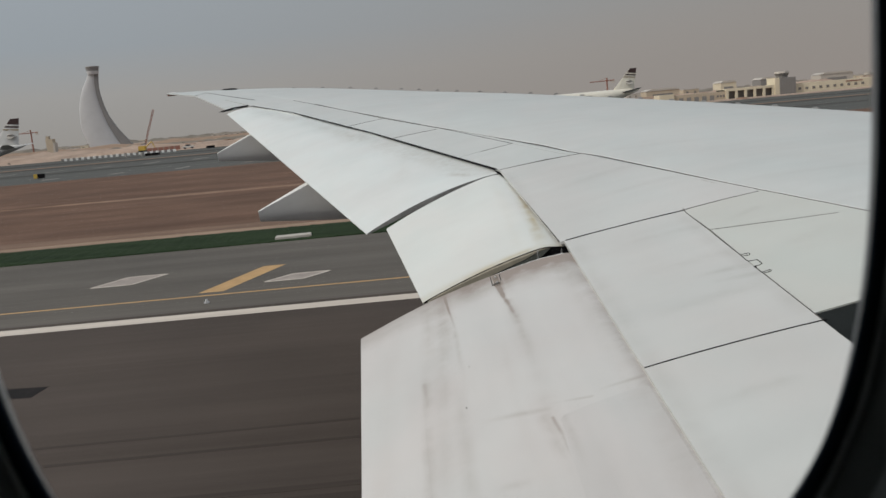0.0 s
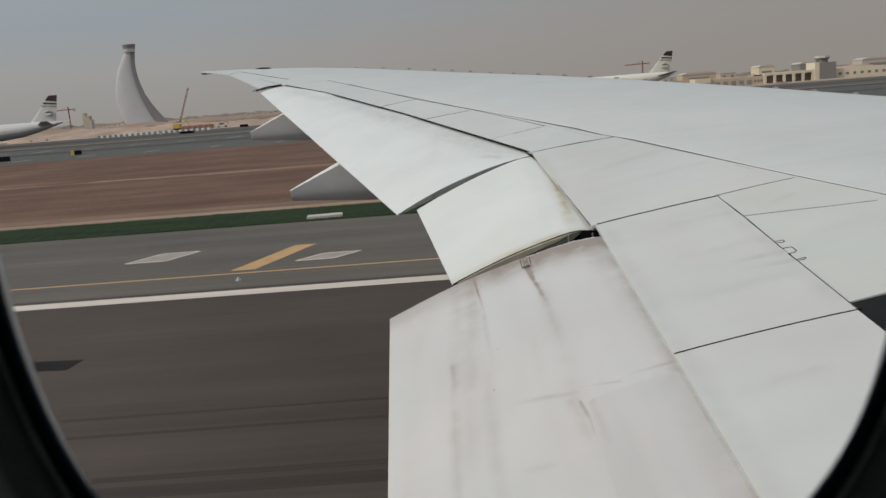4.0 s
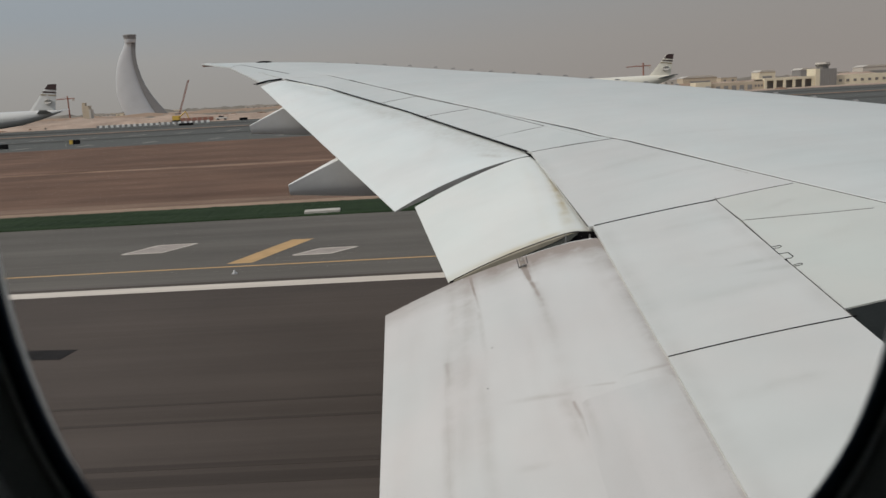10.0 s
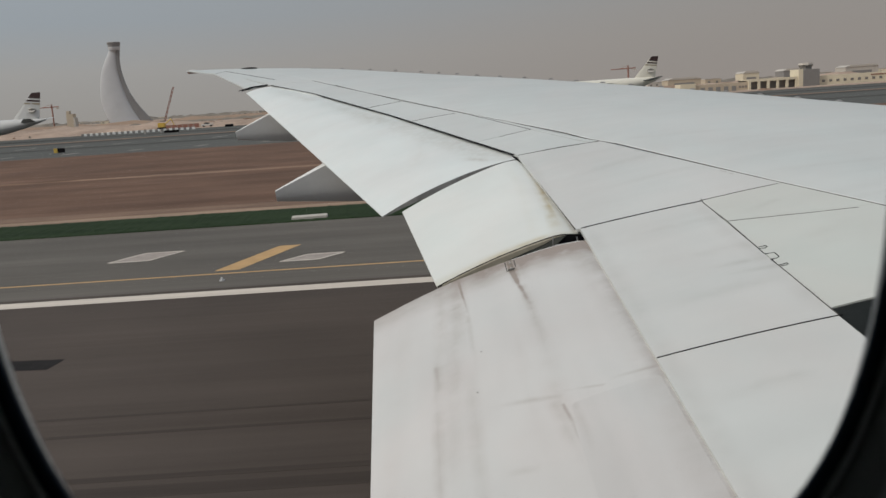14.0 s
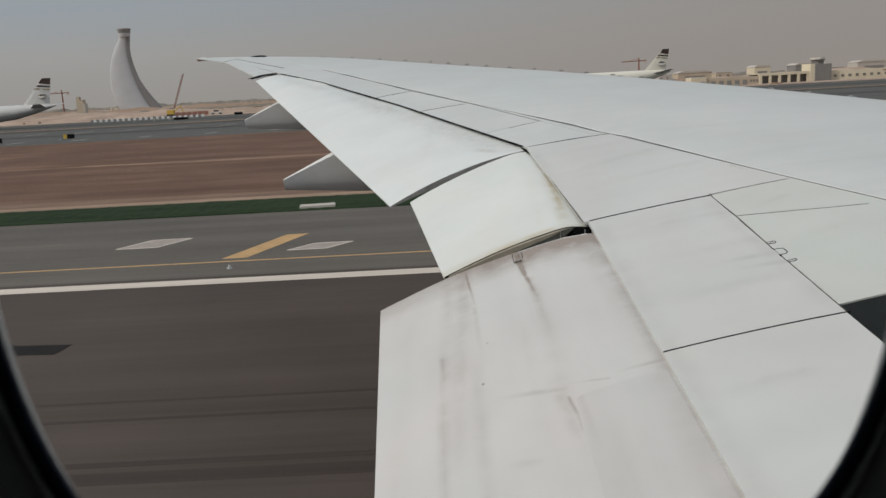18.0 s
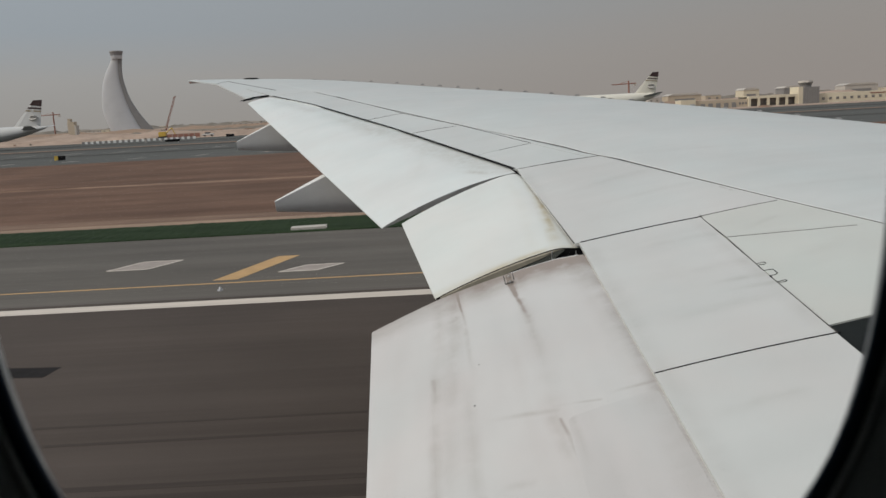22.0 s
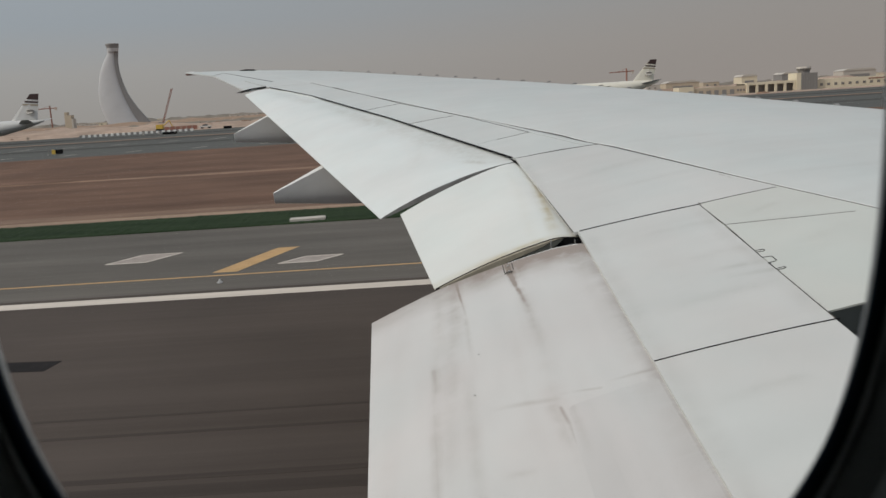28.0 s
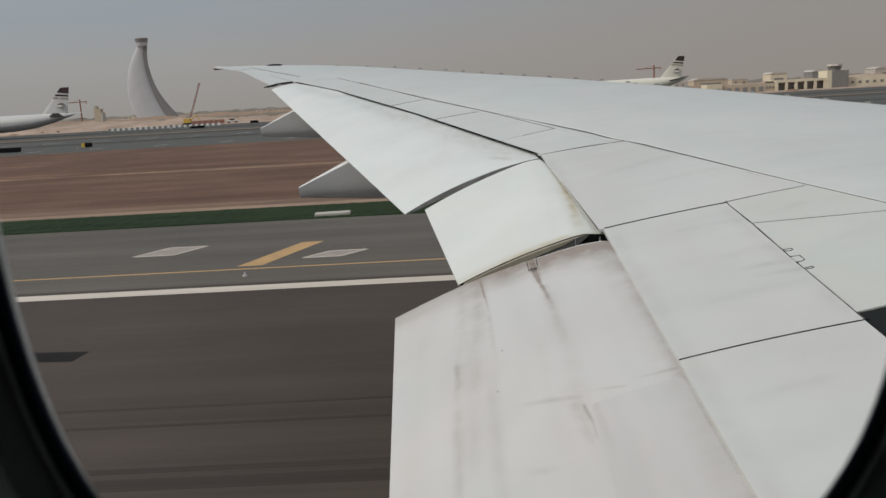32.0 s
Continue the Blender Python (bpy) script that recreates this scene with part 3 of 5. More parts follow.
# ---- flaps ----
def flap(name, fwd, aft, material, camber, thick, label, n=26, m=16, nose=0.25, dip=0.0, rib=GAP, bow=0.0):
    """A closed flap: fwd(v) and aft(v) give its front and back edges along the span; bow swells its outer end."""
    rings = []
    for j in range(m + 1):
        a, b = fwd(j / m), aft(j / m)
        d = b - a
        bulge = camber * d.length / 1.9
        ring = []
        start = a - d * 0.10 - Vector((0, 0, nose * 0.35))
        ring.append(start - Vector((0, 0, thick * 0.5)))
        ring.append(start)
        for i in range(n + 1):
            s = i / n
            ring.append(a + d * s + Vector((0, 0, bulge * 4 * s * (1 - s) - dip * max(0.0, 1 - s / 0.16) ** 2)))
        for i in range(n, -1, -1):
            s = i / n
            t_ = 0.012 + thick * (1 - s) ** 0.7
            ring.append(a + d * s + Vector((0, 0, bulge * 4 * s * (1 - s) - t_)))
        rings.append(ring)
    if bow:
        for k, p in enumerate(rings[-1]):
            s = (k - 2) / n if k < n + 3 else (2 * n + 3 - k) / n
            p += (p - rings[-2][k]).normalized() * bow * max(0.0, min(1.0, s / 0.12, (1 - s) / 0.35))
    ob = part(name, loft(name, rings, material, True, True), aircraft, label)
    # plates added over the flap ends; gap shade is in their colour
    for ring, side in ((rings[0], -0.006), (rings[-1], 0.006)):
        mid = sum(ring, Vector()) / len(ring)
        pts = [p + (mid - p).normalized() * 0.012 + Vector((0, side, 0)) for p in ring]
        part("end_plate", mesh_of("end_plate", pts, [tuple(range(len(pts)))], rib), ob, "end plate coloured with the gap's shade")
    return ob, rings


def lerp(p, q, v):
    return Vector(p) * (1 - v) + Vector(q) * v


IN_B1 = Vector((-0.735, 7.80, EYE - 1.985))
IN_B0 = Vector((-0.36, 1.0, EYE - 2.95))
inboard_flap, _ = flap("inboard_flap", lambda v: Vector((1.255 - 0.03 * v, 1.0 + 6.88 * v, top(1.255 - 0.03 * v, 1.0 + 6.88 * v, -0.012).z)), lambda v: lerp(IN_B0, IN_B1, v), PAINT_FLAP, 0.05, 0.24, "inboard flap, off-white, streaked with brown grime", bow=0.075)
FR_B0, FR_B1 = Vector((-0.143, 8.22, EYE - 1.79)), Vector((-0.575, 11.2, EYE - 1.422))
flaperon, flaperon_rings = flap("flaperon", lambda v: Vector((1.18 - 0.19 * v, 8.26 + 3.46 * v, top(1.18 - 0.19 * v, 8.26 + 3.46 * v, -0.012).z)), lambda v: lerp(FR_B0, FR_B1, v), PAINT_FLAPERON, 0.055, 0.13, "drooped white flaperon between the two flaps", dip=0.032)
OF_B0, OF_B1 = Vector((-0.843, 11.3, EYE - 1.478)), Vector((-4.85, 22.3, EYE + 0.44))
flap("outboard_flap", lambda v: Vector((te(11.76 + 10.8 * v) + 0.02, 11.76 + 10.8 * v, top(te(11.76 + 10.8 * v), 11.76 + 10.8 * v, -0.03).z)), lambda v: lerp(OF_B0, OF_B1, v), PAINT_OUTER, 0.09, 0.16, "long outboard flap, drooped, pale grey", m=30, rib=RIBGREY)

# bay between flaperon and inboard flap: boxes with shade in their colour, with rods
part("flap_bay", box("flap_bay", 0.62, 2.2, 7.9, 8.3, EYE - 2.3, EYE - 1.66, BAYOLIVE), aircraft, "solid dark block painted as the shaded flap bay")
part("flap_bay", box("flap_bay", 0.02, 0.62, 7.9, 8.25, EYE - 2.3, EYE - 1.84, BAYOLIVE), aircraft)


# ---- fairings under the flaps ----
def fairing(y, tip, ztip, front, rise, width, drop):
    rings = []
    for k in range(15):
        s = k / 14
        x = tip + (front - tip) * s
        up = ztip + rise * min(1.0, s / 0.22)
        lo = ztip - 0.20 - drop * min(1.0, s * 3)
        w = width * (0.42 + 0.58 * min(1.0, s / 0.35))
        ring = []
        prof = ((-0.74, 0.50), (-0.88, 0.74), (-0.99, 0.93), (-0.90, 0.985), (0.0, 1.01), (0.90, 0.985), (0.99, 0.93), (0.88, 0.74), (0.74, 0.50), (0.58, 0.28), (0.36, 0.09), (0.14, 0.0), (-0.14, 0.0), (-0.36, 0.09), (-0.58, 0.28))
        for py, pz in prof:
            ring.append(Vector((x, y + py * w / 2, lo + (up - lo) * pz)))
        rings.append(ring)
    me = loft("flap_track_fairing", rings, FAIRING)
    me.set_sharp_from_angle(angle=radians(22))
    part("flap_track_fairing", me, aircraft, "grey canoe-shaped flap track fairing")


fairing(15.2, -2.95, EYE - 1.40, 1.4, 0.455, 0.72, 0.09)
fairing(20.5, -4.77, EYE - 0.465, -1.0, 0.385, 0.64, 0.10)
# ---- cabin window, wall and hull round the camera ----
WIN_X, WIN_Z = -0.0044, EYE + 0.0276


RIM_N = 160


def oval(a, b, y, n=RIM_N, power=3.05):
    out = []
    for i in range(n):
        t = 2 * math.pi * i / n
        c, s = math.cos(t), math.sin(t)
        r = (abs(c / a) ** power + abs(s / b) ** power) ** (-1 / power)
        out.append(Vector((WIN_X + r * c, y, WIN_Z + r * s)))
    return out


def ring_part(name, sizes, material, label):
    rings = [oval(0.1314 + e, 0.1874 + e, y) for e, y in sizes]
    rings.append(rings[0])
    return part(name, loft(name, rings, material, cap=False), aircraft, label)


ring_part("window_seal", ((0.0, 0.2440), (0.0006, 0.2430), (0.0030, 0.2421), (0.0043, 0.2423), (0.0070, 0.247), (0.0085, 0.256), (0.0060, 0.256)), RUBBER, "black rubber window seal")
ring_part("seal_bead", ((0.0041, 0.2421), (0.0046, 0.2413), (0.0054, 0.2412), (0.0060, 0.2418), (0.0060, 0.2440), (0.0044, 0.2440)), BEADGREY, "thin grey bead round the seal")
ring_part("window_reveal", ((0.0058, 0.2416), (0.014, 0.236), (0.034, 0.165), (0.054, 0.128), (0.085, 0.120), (0.085, 0.262), (0.022, 0.262), (0.0075, 0.248)), PLASTIC, "dark grey moulded window surround")
rings = [oval(0.1314 + e, 0.1944 + e, y) for e, y in ((0.0094, 0.2575), (0.0087, 0.2590), (0.0086, 0.2640), (0.0096, 0.2660), (0.0200, 0.2660), (0.0200, 0.2575))]
part("outer_rim", loft("outer_rim", rings + rings[:1], RIMGREY, cap=False), aircraft, "pale metal rim of the outer pane")
rings = [oval(0.1395, 0.1955, 0.249), oval(0.1395, 0.1955, 0.252)]
# the sheet, with its edge set back into the seal
pane = part("window_pane", mesh_of("window_pane", rings[0] + rings[1], [tuple(range(RIM_N))] + [(i, (i + 1) % RIM_N, RIM_N + (i + 1) % RIM_N, RIM_N + i) for i in range(RIM_N)], GLASS), aircraft, "clear acrylic cabin window pane")
pane.visible_shadow = False

# cabin wall with the opening, and the hull tube, closed at its ends
R_H, CY, CZ = 3.1, -2.83, EYE - 0.55
rings = []
outer = []
for i in range(RIM_N):
    t = 2 * math.pi * i / RIM_N
    c, s = math.cos(t), math.sin(t)
    k = 1 / max(abs(c) / 0.5, abs(s) / 0.5)
    outer.append(Vector((WIN_X + c * k, 0.0, WIN_Z + s * k)))
inner = oval(0.2130, 0.2690, 0.0)


wall = [[Vector((p.x, 0.124, p.z)) for p in inner], [Vector((p.x, 0.124, p.z)) for p in outer], [Vector((p.x, 0.262, p.z)) for p in outer], [Vector((p.x, 0.262, p.z)) for p in inner]]
wall.append(wall[0])
part("cabin_wall", loft("cabin_wall", wall, PLASTIC, smooth=False, cap=False), aircraft, "dark cabin side wall round the window")
# hull: a double skin round the tube with a row of window openings on both sides, leaving out the field of the wall panel
PITCH = 0.62
half_w, half_h = 0.13, 0.185
xs = [-12.0]
slots = {}
for k in range(-18, 32):
    xc = WIN_X + PITCH * k
    if abs(k) == 0:
        xs += [WIN_X - 0.5, WIN_X + 0.5]
    elif abs(k) > 1:
        slots[len(xs)] = k
        xs += [xc - half_w, xc + half_w]
xs.append(20.0)
za, zb = WIN_Z - 0.5, WIN_Z + 0.5
near = [math.asin((z - CZ) / R_H) for z in (za, WIN_Z - half_h, WIN_Z + half_h, zb)]
far = [math.pi - a for a in near[::-1]]
angles = near + [near[3] + (far[0] - near[3]) * i / 14 for i in range(1, 14)] + far + [far[3] + (2 * math.pi + near[0] - far[3]) * i / 18 for i in range(1, 18)]
FAR_ROW = 4 + 13
verts, faces = [], []
for r in (R_H, R_H - 0.06):
    for x in xs:
        verts += [(x, CY + r * math.cos(t), CZ + r * math.sin(t)) for t in angles]
n, nx = len(angles), len(xs)
panel_column = xs.index(WIN_X - 0.5)


def open_here(j, i):
    if j == panel_column:
        return i in (0, 1, 2)
    return j in slots and i in (1, FAR_ROW + 1)


for s in range(2):
    o = s * n * nx
    for j in range(nx - 1):
        for i in range(n):
            k = (i + 1) % n
            if not open_here(j, i):
                faces.append((o + j * n + i, o + j * n + k, o + (j + 1) * n + k, o + (j + 1) * n + i))
            elif s == 0 and j != panel_column:
                c = [j * n + i, j * n + k, (j + 1) * n + k, (j + 1) * n + i]
                for q in range(4):
                    a, b = c[q], c[(q + 1) % 4]
                    faces.append((a, b, b + n * nx, a + n * nx))
    faces.append(tuple(o + i for i in range(n)))
    faces.append(tuple(o + (nx - 1) * n + i for i in range(n)))
hull_mesh = mesh_of("fuselage", verts, faces, HULL)
hull_mesh.materials.append(LINING)
for p in hull_mesh.polygons:
    if min(p.vertices) >= n * nx:
        p.material_index = 1
part("fuselage", hull_mesh, aircraft, "light grey fuselage barrel with rows of cabin windows")
part("cabin_floor", box("cabin_floor", -11.9, 19.9, -5.5, 0.05, EYE - 1.25, EYE - 1.15, PLASTIC), aircraft)
# main gear, out of sight under the wing root
for gy in (1.6, -7.3):
    leg = part("landing_gear", tube("landing_gear", (4.6, gy, 0.7), (4.6, gy, EYE - 2.3), 0.16, 0.2, STEEL), aircraft)
    part("gear_beam", box("gear_beam", 3.0, 6.2, gy - 0.12, gy + 0.12, 0.56, 0.80, STEEL, 0.03), leg)
    for wx_ in (3.1, 4.6, 6.1):
        for dy in (-0.55, 0.55):
            part("wheel", tube("wheel", (wx_, gy + dy - 0.22, 0.68), (wx_, gy + dy + 0.22, 0.68), 0.66, 0.66, TYRE, 24), leg)

# ---- ground ----
def slab(name, x0, x1, y0, y1, z, material, label, category, nx=1, ny=1):
    verts = [(x0 + (x1 - x0) * i / nx, y0 + (y1 - y0) * j / ny, z) for j in range(ny + 1) for i in range(nx + 1)]
    verts += [(x0, y0, -0.2), (x1, y0, -0.2), (x1, y1, -0.2), (x0, y1, -0.2)]
    faces = [(j * (nx + 1) + i, j * (nx + 1) + i + 1, (j + 1) * (nx + 1) + i + 1, (j + 1) * (nx + 1) + i) for j in range(ny) for i in range(nx)]
    ob = new(name, mesh_of(name, verts, faces, material))
    return tagged(ob, label, category, kind="structure")


FAR = 4600
slab("ground", -FAR, FAR, -FAR, FAR, 0.0, SAND, "flat pale desert sand plain to the horizon", "ground", 4, 4)
slab("runway", -1800, 1800, -33, 28.95, 0.030, ASPHALT, "dark grey runway asphalt with rubber streaks", "runway", 40, 2)
slab("runway_shoulder", -1800, 1800, 28.95, 44.9, 0.026, SHOULDER, "lighter grey paved runway shoulder", "road", 40, 1)
slab("pavement_edge", -1800, 1800, 51.2, 52.7, 0.034, PALESAND, "pale sand strip beside the mown grass", "ground", 40, 1)
slab("soil_verge", -1800, 1800, 52.7, 55.6, 0.024, VERGE, "pale brown sandy verge of the soil field", "ground", 40, 1)
slab("soil_field", -1800, 1800, 55.6, 152.0, 0.020, DIRT, "graded reddish brown bare soil", "ground", 60, 10)
slab("taxiway_1", -1800, 1800, 152.0, 193.0, 0.030, TAXI, "grey taxiway pavement", "road", 40, 1)
slab("taxiway_seam_1", -1800, 1800, 193.0, 203.0, 0.026, TAXIDARK, "dark sealed strip between the taxiway lanes", "road", 40, 1)
slab("taxiway_2", -1800, 1800, 203.0, 240.0, 0.032, TAXI, "grey taxiway pavement, second lane", "road", 40, 1)
slab("taxiway_seam_2", -1800, 1800, 240.0, 258.0, 0.026, TAXIDARK, "dark sealed strip between the taxiway lanes", "road", 40, 1)
slab("soil_strip", -1800, 1800, 258.0, 266.0, 0.022, RIDGE, "narrow strip of dusty soil", "ground", 40, 1)
slab("taxiway_3", -1800, 1800, 266.0, 296.0, 0.030, TAXI, "grey apron taxiway pavement", "road", 40, 1)
slab("taxiway_seam_3", -1800, 1800, 296.0, 318.0, 0.026, TAXIDARK, "dark outer strip of the apron taxiway", "road", 40, 1)
slab("taxiway_4", -1800, 1800, 318.0, 352.0, 0.030, TAXI, "grey outer pavement beside the sand", "road", 40, 1)
slab("taxiway_edge", -1800, 1800, 352.0, 366.0, 0.034, TAXIDARK, "dark edge strip of the pavement", "road", 40, 1)

# grass strip: low uneven turf
random.seed(4)
verts, faces = [], []
NXG = 900
for i in range(NXG + 1):
    x = -110 + 200 * i / NXG
    e = 0.18 * noise.noise(Vector((x * 0.6, 0, 0)))
    for y, z in ((44.9, 0.0), (44.95 + e * 0.3, 0.07), (46.2, 0.10), (47.6, 0.09), (49.4, 0.10), (51.0 + e, 0.06), (51.4 + e, 0.0)):
        verts.append((x, y, z + (0.05 * noise.noise(Vector((x * 3, y * 3, 1))) if z else 0)))
for i in range(NXG):
    for j in range(6):
        faces.append((i * 7 + j, i * 7 + j + 1, (i + 1) * 7 + j + 1, (i + 1) * 7 + j)[::-1])
tagged(new("grass_strip", mesh_of("grass_strip", verts, faces, GRASS)), "dark green mown grass strip along the shoulder", "grass", kind="stuff")
slab("grass_strip_far", -1800, 1800, 44.9, 51.2, 0.03, GRASS, "dark green grass strip carrying on along the runway", "grass", 20, 1)


def marking(name, pts, z, material, label, group=""):
    """A painted marking: a thin slab of paint on the pavement."""
    n = len(pts)
    verts = [(x, y, z) for x, y in pts] + [(x, y, z - 0.012) for x, y in pts]
    faces = [tuple(range(n))] + [(i, n + i, n + (i + 1) % n, (i + 1) % n) for i in range(n)]
    return tagged(new(name, mesh_of(name, verts, faces, material)), label, "road marking", group)


def bar(x0, y0, x1, y1, half):
    d = Vector((x1 - x0, y1 - y0)).normalized() * half
    return [(x0 + d.y, y0 - d.x), (x1 + d.y, y1 - d.x), (x1 - d.y, y1 + d.x), (x0 - d.y, y0 + d.x)]


marking("edge_line", bar(-1700, 28.1, 1700, 28.1, 0.41), 0.036, WHITEMARK, "continuous white runway edge line")
marking("taxi_line", bar(-900, 31.6, 900, 31.6, 0.09), 0.031, YELLOWMARK, "thin yellow taxi guide line on the shoulder")
for k in range(-3, 4):
    x = -8.7 + 15.5 * k
    marking("shoulder_bar", [(x - 0.2, 32.2), (x + 0.75, 32.2), (x + 2.3, 37.3), (x + 1.35, 37.3)], 0.031, YELLOWMARK, "slanted yellow shoulder bar", "yellow shoulder bars")
for x, y, w, h in ((-14.2, 36.6, 1.7, 2.0), (-6.6, 34.0, 1.5, 1.3), (-30.0, 36.4, 1.7, 1.8), (9.0, 36.5, 1.6, 1.6), (24.0, 34.2, 1.5, 1.4)):
    ring = [(x, y - h / 2), (x + w, y - h / 2), (x + w + 0.9, y + h / 2), (x + 0.9, y + h / 2)]
    patch = marking("worn_patch", ring, 0.031, WORNMARK, "worn pale paint patch on the shoulder", "pale paint patches")
    for q in range(4):
        (xa, ya), (xb, yb) = ring[q], ring[(q + 1) % 4]
        pts = bar(xa, ya, xb, yb, 0.05)
        part("border", mesh_of("border", [(px, py, 0.035) for px, py in pts] + [(px, py, 0.024) for px, py in pts], [(0, 1, 2, 3), (0, 4, 5, 1), (1, 5, 6, 2), (2, 6, 7, 3), (3, 7, 4, 0)], WHITEMARK), patch, "brighter painted border")
marking("black_patch", bar(-18.0, 21.5, -9.9, 20.75, 0.42), 0.036, BLACKMARK, "black painted-out marking on the runway")
for y, w, x0, x1 in ((13.45, 0.10, -46.0, 30.0), (12.9, 0.22, -60.0, 40.0), (16.6, 0.05, -22.0, 30.0), (15.5, 0.06, -40.0, 12.0)):
    marking("tyre_streak", bar(x0, y, x1, y + 0.25, w), 0.034, RUBBERTRACK, "thin dark rubber streak from landing tyres", "tyre streaks")
marking("aiming_bar", bar(-90.0, 8.4, -30.0, 8.4, 1.0), 0.036, WHITEMARK, "broad white touchdown bar with tyre streaks")
marking("centre_line", bar(-80.0, -3.0, -50.0, -3.0, 0.45), 0.036, WHITEMARK, "white runway centre line dash")
for k in range(12):
    x = -108 + 12.4 * k
    marking("taxi_dash", [(x, 162.0), (x + 0.7, 162.0), (x + 1.8, 166.6), (x + 1.1, 166.6)], 0.036, FADEDMARK, "short slanted white taxiway dash", "taxiway dashes")
for k in range(12):
    x = -116 + 12.0 * k
    marking("taxi_dash", [(x, 212.0), (x + 1.0, 212.0), (x + 2.6, 220.0), (x + 1.6, 220.0)], 0.038, WORNMARK, "faded white taxiway dash", "taxiway dashes")
# pale graded ridge across the soil field
ridge = []
for i in range(241):
    x = -160 + 240 * i / 240
    w = max(0.12, 0.5 + 1.1 * noise.noise(Vector((x * 0.06, 3, 0))) + 0.3 * noise.noise(Vector((x * 0.4, 3, 4))))
    yc = 88 + 1.5 * noise.noise(Vector((x * 0.03, 9, 0)))
    h = 0.10 + 0.08 * noise.noise(Vector((x * 0.4, 1, 0)))
    ridge.append([Vector((x, yc - w, 0.0)), Vector((x, yc - w * 0.4, h)), Vector((x, yc + w * 0.4, h)), Vector((x, yc + w, 0.0))])
tagged(new("soil_ridge", loft("soil_ridge", ridge, RIDGE, cap=False, closed=False)), "low pale ridge of graded soil", "ground", kind="structure")
# ---- distant things ----
def simple(name, me, label, category, group="", kind="", at=(0, 0, 0), turn=0.0):
    ob = new(name, me)
    ob.matrix_basis = pose(*at, 0, 0, turn)
    return tagged(ob, label, category, group, kind)


# airliners on the apron
def airliner(name, label, nose, length, radius, engines, paint, belly, gear_x, fin_mark):
    """An airliner with its nose towards -x, standing on its wheels at nose (x, y)."""
    ob = thing(name, label, "aircraft", at=(nose[0], nose[1], 0.03))
    zc = radius + 2.4
    prof = ((0.0, 0.02, -0.55), (0.012, 0.35, -0.42), (0.03, 0.60, -0.25), (0.06, 0.86, -0.08), (0.09, 1.0, 0.0), (0.5, 1.0, 0.0), (0.70, 1.0, 0.0), (0.80, 0.86, 0.14), (0.90, 0.55, 0.42), (0.97, 0.24, 0.66), (1.0, 0.08, 0.78))
    rings = []
    for s, k, up in prof:
        rings.append([Vector((s * length, radius * k * math.cos(2 * math.pi * i / 24), zc + radius * up + radius * k * math.sin(2 * math.pi * i / 24))) for i in range(24)])
    me = loft(name + "_hull", rings, paint)
    me.materials.append(belly)
    # downward faces take the belly paint, which holds the underside's shade
    for p in me.polygons:
        if p.normal.z < -0.25 and len(p.vertices) == 4:
            p.material_index = 1
    hull = part("hull", me, ob, "pale hull, underside shade painted into its belly colour")

    def surface(nm, root, tipp, cr, ct, t, material, vertical=False, parent=ob):
        rg = []
        for (x, y, z), c in ((root, cr), (tipp, ct)):
            ring = []
            for sx, st in ((0, 0), (0.15, 0.8), (0.45, 1.0), (1.0, 0.05), (0.45, -1.0), (0.15, -0.8)):
                o = st * t * c / 2
                ring.append(Vector((x + sx * c, y + (o if vertical else 0), z + (0 if vertical else o))))
            rg.append(ring)
        return part(nm, loft(nm, rg, material, smooth=False), parent)

    span = length * 0.42
    for sgn in (-1, 1):
        surface("wing", (length * 0.36, sgn * radius * 0.6, zc - radius * 0.55), (length * 0.36 + span * 0.58, sgn * span, zc + 1.5), length * 0.15, length * 0.035, 0.09, paint)
        surface("tailplane", (length * 0.88, sgn * radius * 0.3, zc + radius * 0.55), (length * 0.955, sgn * length * 0.135, zc + radius * 0.55 + 1.2), length * 0.075, length * 0.03, 0.09, JETGREY)
        for k in engines:
            ex, ey = length * (0.385 + 0.085 * k), sgn * span * (0.30 + 0.32 * k)
            ez = 2.2 + 0.075 * abs(ey)
            rg = [[Vector((ex + length * s, ey + r * math.cos(a * math.pi / 8), ez + r * math.sin(a * math.pi / 8))) for a in range(16)] for s, r in ((0, 1.25), (0.008, 1.52), (0.04, 1.58), (0.065, 1.25), (0.085, 0.6))]
            eng = part("engine", loft("engine", rg, paint), ob)
            part("fan", tube("fan", (ex - 0.02, ey, ez), (ex + 0.2, ey, ez), 1.1, 1.1, GAP, 16), eng)
            part("pylon", box("pylon", ex + 1.5, ex + 5.5, ey - 0.12, ey + 0.12, ez + 1.0, ez + 1.9, JETGREY), ob)
    fin_h = length * 0.125
    fin = surface("fin", (length * 0.838, 0, zc + radius * 0.85), (length * 0.948, 0, zc + radius * 0.85 + fin_h), length * 0.130, length * 0.042, 0.08, paint, True)
    # coloured bands and a round emblem on the fin, as plain shapes
    for k, (a, b, m_) in enumerate(((0.82, 1.0, MAROON), (0.70, 0.76, MAROON), (0.60, 0.65, GOLD))):
        for sgn in (-1, 1):
            zb_, zt_ = zc + radius * 0.85 + fin_h * a, zc + radius * 0.85 + fin_h * b
            x0, x1 = length * (0.838 + 0.110 * a), length * (0.838 + 0.110 * b)
            c0, c1 = length * (0.130 - 0.088 * a), length * (0.130 - 0.088 * b)
            th = 0.05 * length * 0.05 + 0.12
